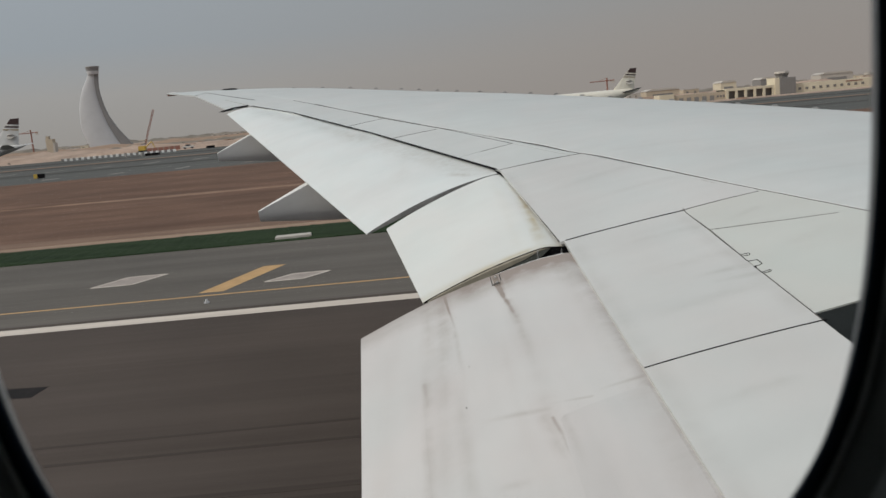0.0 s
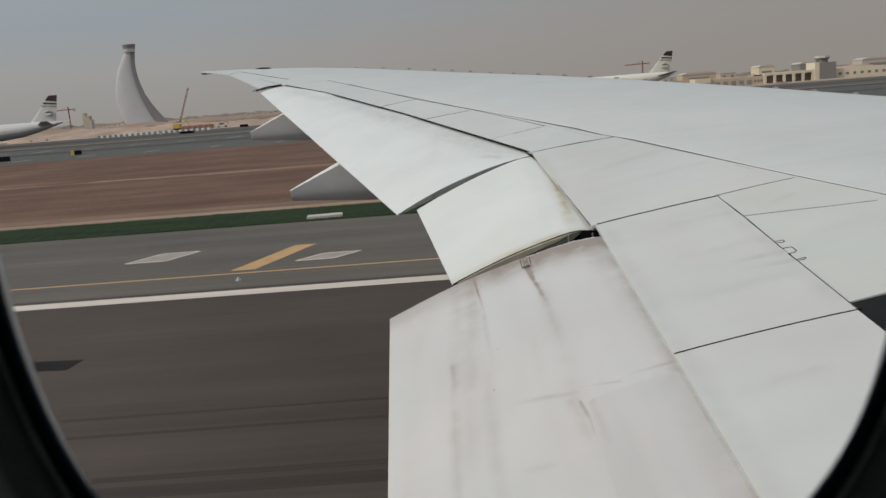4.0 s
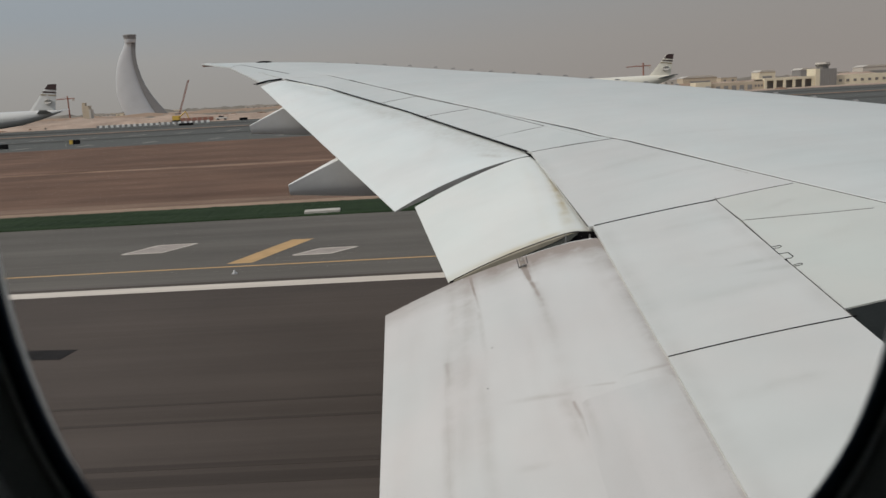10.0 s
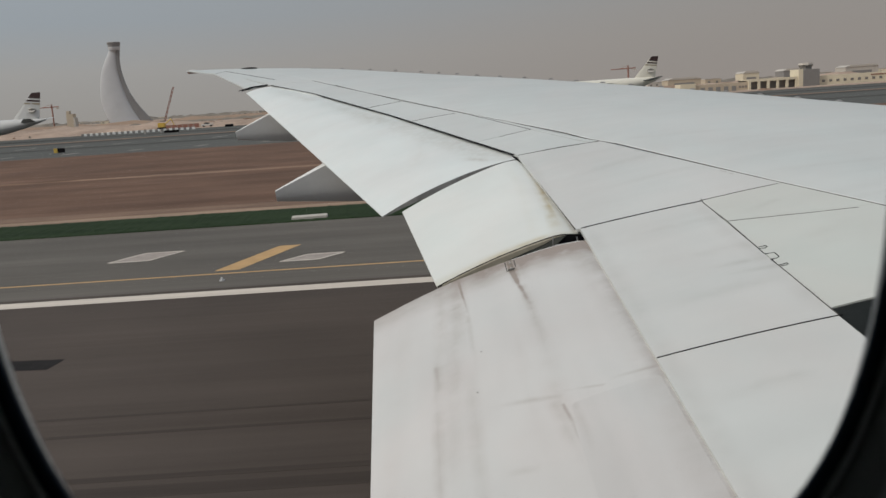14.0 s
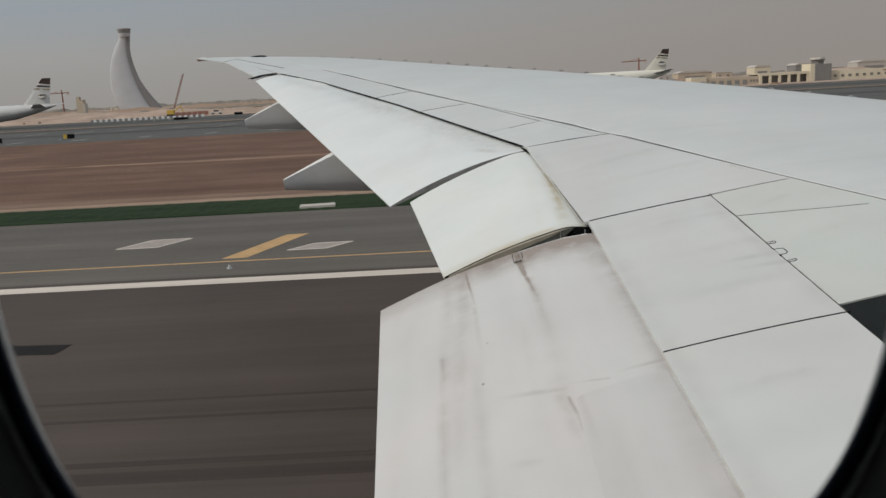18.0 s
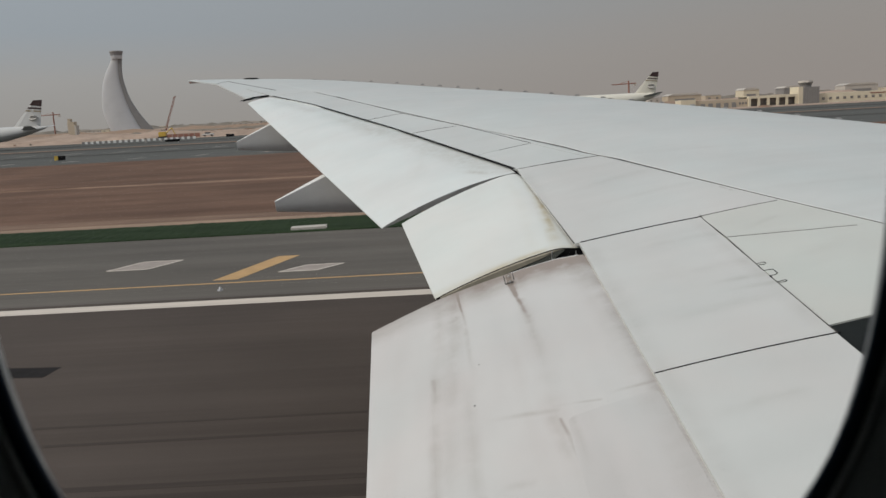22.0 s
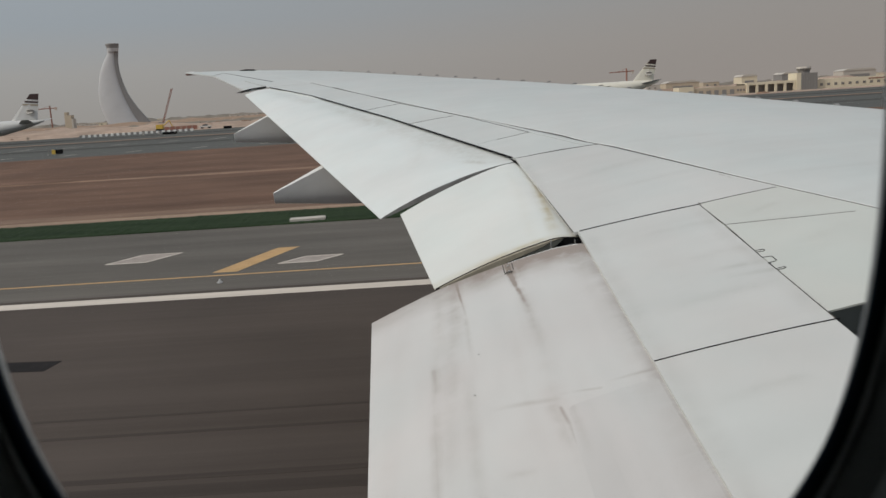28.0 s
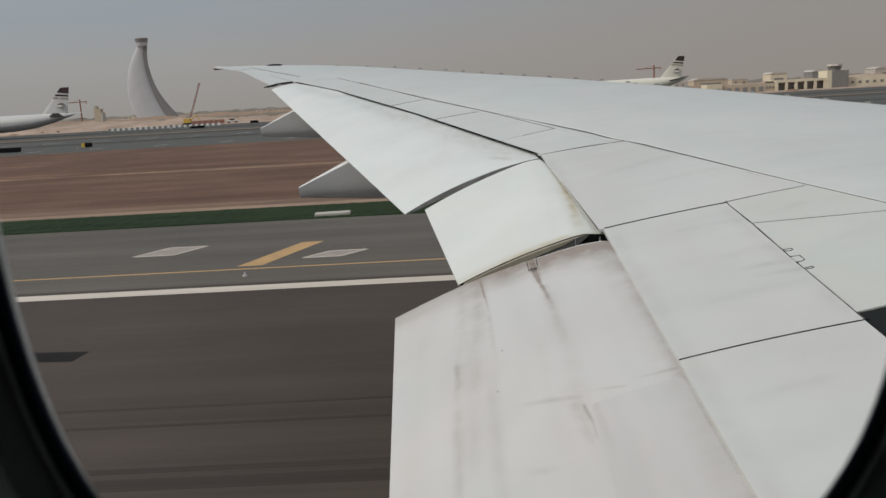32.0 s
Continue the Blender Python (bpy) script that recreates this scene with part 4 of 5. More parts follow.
            me = mesh_of("fin_band", [(x0 + 0.1, sgn * th, zb_), (x0 + c0 * 0.97, sgn * th * 0.3, zb_ - 0.5), (x1 + c1 * 0.97, sgn * th * 0.3, zt_ - (0.5 if k else 0)), (x1 + 0.1, sgn * th, zt_)], [(0, 1, 2, 3)], m_)
            part("fin_band", me, fin)
    for sgn in (-1, 1):
        part("fin_emblem", tube("fin_emblem", (length * 0.940, sgn * 0.10, zc + radius * 0.85 + fin_h * 0.33), (length * 0.940, sgn * 0.30, zc + radius * 0.85 + fin_h * 0.36), fin_mark, fin_mark, TITLE, 20), fin)
    # title bars and cabin windows on the side
    for sgn in (-1, 1):
        for i in range(6):
            x = length * 0.385 + i * length * 0.037
            part("title_bar", box("title_bar", x, x + length * 0.027, sgn * radius * 0.90 - 0.12, sgn * radius * 0.90 + 0.12, zc + radius * 0.36, zc + radius * 0.60, TITLE), hull)
        glaze = box("cabin_window", -0.13, 0.13, -0.02, 0.02, 0.0, 0.34, JETGREY)
        for i in range(44):
            part("cabin_window", glaze, hull, m=Matrix.Translation((length * (0.10 + 0.70 * i / 44), sgn * radius * 1.0, zc + 0.12)))
        part("cockpit_window", box("cockpit_window", length * 0.026, length * 0.045, sgn * radius * 0.45 - 0.3, sgn * radius * 0.45 + 0.3, zc + 0.05, zc + radius * 0.28, WINDOWDARK), hull)
    for gx, gy in ((length * 0.10, 0.0), (gear_x * length, 4.0), (gear_x * length, -4.0)):
        leg = part("gear_leg", tube("gear_leg", (gx, gy, 0.6), (gx, gy, zc - radius * 0.6), 0.18, 0.22, STEEL), ob)
        for dx in ((0.0,) if gy == 0 else (-0.8, 0.8)):
            part("wheel", tube("wheel", (gx + dx, gy - 0.45, 0.6), (gx + dx, gy + 0.45, 0.6), 0.6, 0.6, TYRE, 16), leg)
    return ob


airliner("four_engine_airliner", "white four-engined airliner with banded fin, underside shaded grey", (-207.0, 302.0), 72.0, 2.82, (0.0, 1.0), JETWHITE, JETGREY, 0.545, 1.35)
airliner("twin_engine_airliner", "cream-white twin-engined airliner taxiing beyond the wing", (21.3, 340.0), 64.0, 3.1, (0.35,), JETCREAM, JETCREAM, 0.52, 1.3)

# sail-shaped control tower
TWX, TWY = -415.0, 1150.0
tower = thing("control_tower", "tall pale grey sail-shaped control tower with dark cab", "control tower", at=(TWX, TWY, 0))
# height, belly edge, inner edge of the dark concave face, its outer edge
SAIL = ((0, -16.0, 26.5, 40.5), (4, -17.4, 24.2, 37.0), (9, -19.2, 21.4, 33.0), (14, -20.8, 18.9, 29.1), (21, -23.0, 15.7, 24.0), (28, -24.3, 12.7, 19.6), (39, -24.5, 9.2, 13.6), (50, -23.4, 6.4, 9.9),
        (60, -21.4, 4.4, 7.5), (69, -18.8, 3.2, 5.9), (78, -14.6, 2.9, 5.6), (84, -11.2, 3.1, 6.0), (88, -8.8, 3.6, 6.6), (92, -6.6, 4.2, 7.2), (96, -6.0, 4.6, 7.6))
rings, rib = [], []
for z, xl, xi, xr in SAIL:
    d = 5.5 - 0.03 * z
    ring = []
    for i in range(28):
        a = 2 * math.pi * i / 28
        ring.append(Vector(((xl + xi) / 2 - (xi - xl) / 2 * math.cos(a), -d * math.copysign(abs(math.sin(a)), math.sin(a)), z)))
    rings.append(ring)
    rib.append([Vector((xi - 1.2, -2.2, z)), Vector((xr, -1.6, z)), Vector((xr, 1.6, z)), Vector((xi - 1.2, 2.2, z))])
part("shaft", loft("shaft", rings, TOWERWHITE), tower)
# edge face away from the sun; its shade is in the darker colour
part("rib", loft("rib", rib, TOWERGREY), tower, "concave edge face, its shade painted dark grey")
CABX = 1.0


def cab_ring(r, z):
    return [Vector((CABX + r * math.cos(a * math.pi / 10), r * math.sin(a * math.pi / 10), z)) for a in range(20)]


cab = part("cab", loft("cab", [cab_ring(6.6, 93.5), cab_ring(7.4, 97.0), cab_ring(7.4, 97.6)], TOWERWHITE, smooth=False), tower)
part("cab_glazing", loft("cab_glazing", [cab_ring(7.2, 97.6), cab_ring(8.1, 102.0)], TOWERGREY, smooth=False), cab)
part("cab_roof", loft("cab_roof", [cab_ring(8.4, 102.0), cab_ring(8.4, 102.8), cab_ring(7.6, 103.6)], GREYWALL, smooth=False), cab)

# fire station: low cream buildings with a small watch tower
ST_Y = 420.0
station = thing("fire_station", "low cream fire station with open vehicle bays and watch tower", "building", at=(6.2, ST_Y, 0))
station.scale = (0.81, 0.81, 0.74)
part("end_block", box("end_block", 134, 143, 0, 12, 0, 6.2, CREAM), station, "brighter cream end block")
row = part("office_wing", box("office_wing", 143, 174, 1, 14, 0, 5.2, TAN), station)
for i in range(5):
    part("door", box("door", 146 + i * 4.6, 148.6 + i * 4.6, 0.85, 1.05, 0, 3.2, GREYWALL), row)
for i in range(3):
    part("window", box("window", 168.6 + i * 1.8, 169.7 + i * 1.8, 0.85, 1.05, 1.6, 3.0, HAZEGLASS), row)
# solid block; its grey paints the shade inside the open bays
part("bay_hall", box("bay_hall", 174, 203, 3.2, 18, 0, 6.0, HAZEGLASS), station, "solid block, grey as the shade inside the vehicle bays")
part("bay_roof", box("bay_roof", 174, 203, 0, 18, 4.9, 6.5, CREAM), station)
for i in range(6):
    part("pillar", box("pillar", 174 + i * 5.5, 175.4 + i * 5.5, 0, 1.2, 0, 4.9, CREAM), station)
block = part("tower_block", box("tower_block", 205.5, 215, -1.5, 12, 0, 10.5, GREYWALL), station, "dark glazed stair block")
part("tower_wall", box("tower_wall", 203, 205.5, -1.0, 12, 0, 10.8, CREAM), station)
for i in range(6):
    part("mullion", box("mullion", 206.3 + i * 1.5, 206.5 + i * 1.5, -1.62, -1.48, 0.4, 10.2, HAZEGLASS), block)
watch = part("watch_cab", loft("watch_cab", [[Vector((209.5 + r * math.cos(a * math.pi / 4 + 0.39), 5 + r * math.sin(a * math.pi / 4 + 0.39), z)) for a in range(8)] for r, z in ((3.2, 10.5), (3.2, 11.6), (4.2, 13.4))], HAZEGLASS, smooth=False), station)
part("watch_roof", tube("watch_roof", (209.5, 5, 13.4), (209.5, 5, 14.6), 4.5, 4.3, CONCRETE, 8), watch)
wing_ = part("east_wing", box("east_wing", 215, 262, 1, 14, 0, 6.0, CREAM), station)
for i in range(10):
    part("window", box("window", 217.5 + i * 4.2, 219.2 + i * 4.2, 0.85, 1.05, 1.8, 3.4, HAZEGLASS), wing_)
part("sign_board", box("sign_board", 246, 256, 0.8, 1.0, 4.4, 5.0, RUST), wing_, "dull red sign board with no readable words")

# sand banks
def bank(name, x0, x1, yc, width, height, seed, label, material=SAND, n=90, rag=0.25):
    rings = []
    for i in range(n):
        x = x0 + (x1 - x0) * i / (n - 1)
        e = min(1.0, i / 8, (n - 1 - i) / 8)
        h = height * e * (0.55 + 0.6 * noise.noise(Vector((x * 0.03, seed, 0))) + rag * noise.noise(Vector((x * 0.15, seed, 5))))
        h = max(0.05, h)
        w = width * (0.8 + 0.3 * noise.noise(Vector((x * 0.02, seed, 9))))
        rings.append([Vector((x, yc + w * s, h * k + 0.12 * h * noise.noise(Vector((x * 0.3, s * 9, seed))))) if k else Vector((x, yc + w * s, -0.02)) for s, k in ((-1, 0), (-0.7, 0.35), (-0.4, 0.75), (-0.1, 1.0), (0.2, 0.95), (0.6, 0.5), (1, 0))])
    tagged(new(name, loft(name, rings, material, cap=False, closed=False)), label, "ground", kind="structure")


bank("sand_bank", -330, -60, 415, 14, 3.2, 1.0, "low bank of pale pink sand")
bank("sand_bank", -520, -130, 520, 26, 5.0, 2.0, "uneven heaps of dug sand")
bank("sand_bank", -60, 160, 470, 16, 4.0, 3.0, "low bank of pale sand")
bank("sand_bank", 170, 620, 640, 30, 8.0, 4.0, "high pale sand bank behind the station")
bank("sand_bank", 255, 520, 430, 14, 4.0, 5.0, "low bank of yellow sand")
bank("sand_bank", -900, 900, 900, 40, 5.0, 6.0, "distant sand bank", PALESAND)
bank("scrub_line", -1500, 1500, 1750, 60, 8.5, 7.0, "far line of scrub and low trees, lightened for haze", SCRUB, 900, 0.35)
bank("scrub_line", -700, 300, 700, 10, 2.4, 8.0, "line of low scrub, lightened for haze", SCRUB, 500, 0.6)

# far low buildings, sheds and site cabins; pale wall colours stand in for haze
random.seed(21)
taken = []
for i in range(46):
    y = random.choice((980, 1250, 1600))
    x = y * random.uniform(-0.56, 0.56)
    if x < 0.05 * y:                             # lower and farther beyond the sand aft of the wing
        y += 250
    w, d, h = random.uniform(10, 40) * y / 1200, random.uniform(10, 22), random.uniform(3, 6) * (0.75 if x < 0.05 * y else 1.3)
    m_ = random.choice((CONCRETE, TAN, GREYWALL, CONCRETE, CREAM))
    while any(abs(x - x_) < (w + w_) / 2 + 1 and abs(y - y_) < 25 for x_, y_, w_ in taken):     # one behind the other, never one in the other
        y += 25
    taken.append((x, y, w))
    b_ = thing("distant_building", "low distant flat-roofed building, walls paled for haze", "building", "distant airport buildings", at=(x, y, 0))
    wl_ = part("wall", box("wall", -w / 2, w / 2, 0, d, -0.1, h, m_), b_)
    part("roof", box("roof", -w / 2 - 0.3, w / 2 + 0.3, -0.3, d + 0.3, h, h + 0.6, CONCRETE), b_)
    for k in range(max(1, int(w / 7))):
        xx = -w / 2 + (k + 0.5) * w / max(1, int(w / 7))
        part("window", box("window", xx - 1.3, xx + 1.3, -0.12, 0.02, h * 0.35, h * 0.7, HAZEGLASS), wl_)
# hangars in the same haze-paled wall colours
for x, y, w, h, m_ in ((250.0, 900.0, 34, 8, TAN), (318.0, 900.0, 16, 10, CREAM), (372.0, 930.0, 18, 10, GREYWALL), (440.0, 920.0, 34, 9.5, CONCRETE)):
    b_ = thing("hangar", "large hangar block beyond the sand bank, paled for haze", "building", "large hangars", at=(x, y, 0))
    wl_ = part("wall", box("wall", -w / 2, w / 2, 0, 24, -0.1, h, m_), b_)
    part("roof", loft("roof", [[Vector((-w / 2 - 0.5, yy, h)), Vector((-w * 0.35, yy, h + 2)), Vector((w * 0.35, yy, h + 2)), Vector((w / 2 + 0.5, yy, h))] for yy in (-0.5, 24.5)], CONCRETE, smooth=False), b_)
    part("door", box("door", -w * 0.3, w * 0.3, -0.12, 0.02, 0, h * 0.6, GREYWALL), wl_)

# silo, cranes, barrier blocks, excavator
silo = thing("unfinished_tower", "tan unfinished concrete tower with ragged top", "building", at=(-300, 715, 0))
part("shaft", box("shaft", -3.2, 2.2, 0, 6, -0.1, 12.5, TAN), silo)
part("wing_wall", box("wing_wall", 2.2, 3.6, 0, 6, -0.1, 9.5, CONCRETE), silo)
part("stub", box("stub", -3.2, -1.0, 1, 5, 12.5, 15.0, TAN), silo)


def crane(x, y, base_h, tipx, tipz, label):
    c = thing("mobile_crane", label, "crane", at=(x, y, 0))
    part("chassis", box("chassis", -3, 3, -1.5, 1.5, 0.0, 1.6, RUST, 0.1), c)
    part("cabin", box("cabin", -2.2, 0.4, -1.2, 1.2, 1.6, 3.4, GREYWALL, 0.1), c)
    n = 9
    for i in range(n):
        a, b = i / n, (i + 1) / n
        for dx in (-0.4, 0.4):
            part("boom_chord", tube("boom_chord", (dx + tipx * a, 0, base_h + (tipz - base_h) * a), (dx + tipx * b, 0, base_h + (tipz - base_h) * b), 0.18, 0.18, RUST, 5), c)
        part("boom_brace", tube("boom_brace", (-0.4 + tipx * a, 0, base_h + (tipz - base_h) * a), (0.4 + tipx * b, 0, base_h + (tipz - base_h) * b), 0.12, 0.12, RUST, 5), c)


crane(-163, 520, 2.5, 7.5, 22.5, "rust-red mobile crane with raised boom on the sand")


def tower_crane(x, y, h, left, right):
    c = thing("tower_crane", "thin tower crane with level jib over a building site", "crane", "tower cranes", at=(x, y, 0))
    part("base_block", box("base_block", -1.6, 1.6, -1.6, 1.6, -0.1, 0.8, CONCRETE), c)
    part("mast", tube("mast", (0, 0, 0.5), (0, 0, h + 3), 0.8, 0.7, RUST, 4), c)
    part("jib", tube("jib", (-left, 0, h), (right, 0, h + 0.4), 0.4, 0.5, RUST, 4), c)
    part("tie", tube("tie", (-left * 0.6, 0, h), (0, 0, h + 3), 0.12, 0.12, RUST, 4), c)
    part("counterweight", box("counterweight", right - 2.5, right, -0.8, 0.8, h - 2.0, h, CONCRETE), c)


tower_crane(176, 820, 21, 16, 7)
tower_crane(-395, 900, 22, 18, 7)
white_block = box("barrier_block", -0.55, 0.55, -0.3, 0.3, 0, 0.95, EDGEWHITE, 0.05)
black_block = box("barrier_block", -0.55, 0.55, -0.3, 0.3, 0, 0.95, GREYWALL, 0.05)
for i in range(40):
    simple("barrier_block", white_block if i % 2 else black_block, "white plastic barrier block at the pavement edge" if i % 2 else "dark grey plastic barrier block at the pavement edge", "barrier", "barrier blocks", at=(-142 + i * 1.13, 348.0, 0.02))
ex = thing("excavator", "yellow excavator on the sand", "excavator", at=(-126, 398, 0))
part("track", box("track", -2, 2, -1.5, -0.8, 0, 0.9, TYRE, 0.2), ex)
part("track", box("track", -2, 2, 0.8, 1.5, 0, 0.9, TYRE, 0.2), ex)
part("cab", box("cab", -1.8, 1.4, -1.2, 1.2, 0.9, 2.9, YELLOWSTEEL, 0.15), ex)
part("boom", tube("boom", (1.0, 0, 2.0), (4.2, 0, 4.6), 0.3, 0.22, YELLOWSTEEL, 6), ex)
part("stick", tube("stick", (4.2, 0, 4.6), (5.6, 0, 1.2), 0.22, 0.18, YELLOWSTEEL, 6), ex)
part("bucket", box("bucket", 5.1, 6.2, -0.5, 0.5, 0.3, 1.3, RUST, 0.1), ex)
truck = thing("pickup_truck", "white pickup truck parked on the sand", "vehicle", at=(-104, 392, 0))
part("body", box("body", -2.5, 2.5, -0.9, 0.9, 0.5, 1.2, JETWHITE, 0.12), truck)
part("cab", box("cab", -1.2, 0.9, -0.8, 0.8, 1.2, 1.85, WINDOWDARK, 0.15), truck)
for wx_ in (-1.6, 1.6):
    for wy in (-0.8, 0.8):
        part("wheel", tube("wheel", (wx_, wy - 0.1, 0.38), (wx_, wy + 0.1, 0.38), 0.38, 0.38, TYRE, 12), truck)
# taxiway guidance sign, marker slabs, edge lights
sign = thing("guidance_sign", "small yellow and black taxiway guidance sign on feet", "sign", at=(-74, 168, 0.03))
part("panel", box("panel", -0.5, 0.2, -0.12, 0.12, 0.25, 1.1, YELLOWSTEEL, 0.03), sign)
part("panel", box("panel", 0.22, 1.6, -0.12, 0.12, 0.25, 1.1, GAP, 0.03), sign, "black half of the sign, writing too small to read")
for x in (-1.3, 1.3):
    part("foot", tube("foot", (x, 0, -0.02), (x, 0, 0.3), 0.06, 0.06, STEEL, 6), sign)
for x, y, w in ((-7.3, 46.0, 1.9), (-58.0, 46.2, 1.9), (28.0, 46.0, 1.9)):
    simple("concrete_slab", box("concrete_slab", -w / 2, w / 2, -0.45, 0.45, 0.0, 0.16, CONCRETE, 0.03), "small pale concrete drain cover in the grass", "drain cover", "drain covers", at=(x, y, 0.03), turn=6)
for x in (-64.0, -8.1, 52.0):
    lt = thing("edge_light", "small runway edge light on a short stem", "light", "edge lights", at=(x, 30.2, 0.026))
    part("base", tube("base", (0, 0, 0), (0, 0, 0.04), 0.11, 0.10, STEEL, 12), lt)
    part("lens", tube("lens", (0, 0, 0.04), (0, 0, 0.13), 0.055, 0.035, LENS, 12), lt)


# boards beside the taxiway
def board(x, y, w, h, material, label):
    b_ = thing("marker_board", label, "sign", "taxiway marker boards", at=(x, y, 0.03))
    part("panel", box("panel", -w / 2, w / 2, -0.12, 0.12, 0.2, 0.2 + h, material, 0.03), b_)
    for sx in (-0.4, 0.4):
        part("foot", tube("foot", (sx * w, 0, -0.02), (sx * w, 0, 0.25), 0.05, 0.05, STEEL, 6), b_)


board(-86.0, 163.0, 4.2, 0.9, GAP, "long black taxiway board on short feet")
board(-92.0, 300.0, 5.0, 0.8, GAP, "low black board on the far pavement")
board(-40.0, 330.0, 3.0, 1.4, GREYWALL, "small grey board on the far pavement")

board(-82.0, 341.0, 3.2, 1.0, GAP, "small black board at the pavement edge")
rail = thing("site_fence", "low brown panel fence on the sand", "fence", at=(-118.0, 378.0, 0.0))
for k in range(6):
    part("panel", box("panel", k * 2.4, k * 2.4 + 2.1, -0.06, 0.06, 0.25, 1.9, RUST, 0.03), rail)
    part("post", tube("post", (k * 2.4 - 0.15, 0, -0.02), (k * 2.4 - 0.15, 0, 2.05), 0.07, 0.07, GREYWALL, 6), rail)
for x, y in ((-102.5, 304.0), (-99.0, 310.0)):
    mp_ = thing("marker_post", "small white and grey taxiway marker post", "marker", "taxiway marker posts", at=(x, y, 0.03))
    part("base", box("base", -0.35, 0.35, -0.2, 0.2, 0.0, 0.25, GREYWALL, 0.03), mp_)
    part("post", box("post", -0.18, 0.18, -0.1, 0.1, 0.25, 1.5, CONCRETE, 0.03), mp_)
    part("cap", box("cap", -0.24, 0.24, -0.14, 0.14, 1.5, 1.75, GAP, 0.02), mp_)

# heaps of rubble and dry bushes scattered over the sand
random.seed(33)
for material, name, label, count in ((RIDGE, "rubble_heaps", "scattered low heaps of dug soil and rubble", 150), (SCRUB, "dry_bushes", "scattered dry desert bushes", 130)):
    verts, faces = [], []
    for _ in range(count):
        y = random.uniform(385, 800)
        x = random.uniform(-0.62, 0.1) * y if random.random() < 0.7 else random.uniform(0.25, 0.6) * y
        if 100 < x < 225 and 400 < y < 445:
            continue
        w, h = random.uniform(0.6, 3.2), random.uniform(0.25, 0.9)
        o = len(verts)
        for k, (r, z) in enumerate(((1.0, -0.05), (0.72, 0.55), (0.3, 1.0))):
            for a in range(7):
                q = r * random.uniform(0.75, 1.2)
                verts.append((x + w * q * math.cos(a * 0.898), y + 0.7 * w * q * math.sin(a * 0.898), h * z * random.uniform(0.7, 1.15) if k else -0.05))
        for k in range(2):
            for a in range(7):
                b = (a + 1) % 7
                faces.append((o + k * 7 + a, o + k * 7 + b, o + k * 7 + 7 + b, o + k * 7 + 7 + a))
        faces.append(tuple(range(o + 14, o + 21)))
    tagged(new(name, mesh_of(name, verts, faces, material)), label, "heap" if name == "rubble_heaps" else "bush", kind="stuff")
# ---- fine details of the wing ----
def ribbon(name, pts, width, material, label="", up=0.003, where=top, parent=None, steps=6):
    """A narrow raised line of sealant along points (x, y) of the plan."""
    fine_ = []
    for (xa, ya), (xb, yb) in zip(pts, pts[1:]):
        k = max(1, int(steps * math.hypot(xb - xa, yb - ya)))
        fine_ += [(xa + (xb - xa) * i / k, ya + (yb - ya) * i / k) for i in range(k)]
    fine_.append(pts[-1])
    verts, faces = [], []
    for i, (x, y) in enumerate(fine_):
        xa, ya = fine_[max(0, i - 1)]
        xb, yb = fine_[min(len(fine_) - 1, i + 1)]
        d = Vector((xb - xa, yb - ya)).normalized() * width / 2
        for s, h in ((-1, -0.004), (-0.7, 1), (0.7, 1), (1, -0.004)):
            verts.append(where(x + s * d.y, y - s * d.x, up if h == 1 else h))
    for i in range(len(fine_) - 1):
        for j in range(3):
            faces.append((i * 4 + j, i * 4 + j + 1, (i + 1) * 4 + j + 1, (i + 1) * 4 + j))
    return part(name, mesh_of(name, verts, faces, material), parent or aircraft, label)


def on_flap(x, y, up=0.0):
    """A place on the inboard flap's upper face."""
    s = 0.5
    for _ in range(4):
        v = (y - 1.0) / (6.88 - 0.08 * s)
        a = Vector((1.255 - 0.03 * v, 1.0 + 6.88 * v, top(1.255 - 0.03 * v, 1.0 + 6.88 * v, -0.012).z))
        b = lerp(IN_B0, IN_B1, v)
        s = (a.x - x) / (a.x - b.x)
    return Vector((x, y, (a + (b - a) * s).z + 0.05 * 4 * s * (1 - s) + up))


ribbon("seam_line", [(seam(y), y) for y in (2.0, 5.0, 6.92, 8.02, 8.81, 9.86, 11.12, 12.45, 13.87, 15.96)], 0.012, SEAMGREY, "grey sealed joint of the wing box")
# highlight along the joint, drawn as a thin white strip
ribbon("seam_highlight", [(seam(y) + 0.017, y) for y in (2.0, 5.0, 6.92, 8.02, 8.81, 9.86, 11.12, 12.45, 13.87, 15.96)], 0.010, EDGEWHITE, "highlight beside the sealed joint, as a white strip", up=0.0025)
ribbon("seam_line", [(seam(y), y) for y in (15.96, 18.0, 20.0, 22.59)], 0.024, SEAMGREY)
for pts, w in (([(2.36, 8.06), (3.10, 8.08)], 0.014), ([(2.373, 7.311), (2.63, 7.20), (2.99, 7.06), (3.32, 6.964)], 0.0075), ([(1.01, 11.78), (1.59, 11.66), (2.07, 11.5)], 0.018),
               ([(-0.51, 15.29), (0.26, 15.23)], 0.030), ([(-1.44, 17.27), (-0.72, 17.37)], 0.034), ([(0.85, 12.94), (1.32, 12.98)], 0.012),
               ([(1.32, 12.98), (0.34, 15.21), (-0.71, 17.31), (-2.46, 21.14)], 0.016), ([(-6.54, 27.47), (-4.37, 23.74)], 0.05), ([(-6.54, 27.47), (-6.69, 26.75)], 0.04)):
    ribbon("joint_line", pts, w, SEAMGREY)
ribbon("joint_line", [(2.386, 8.10), (2.369, 7.958), (2.373, 7.311), (2.356, 6.555)], 0.0085, SEALANT)
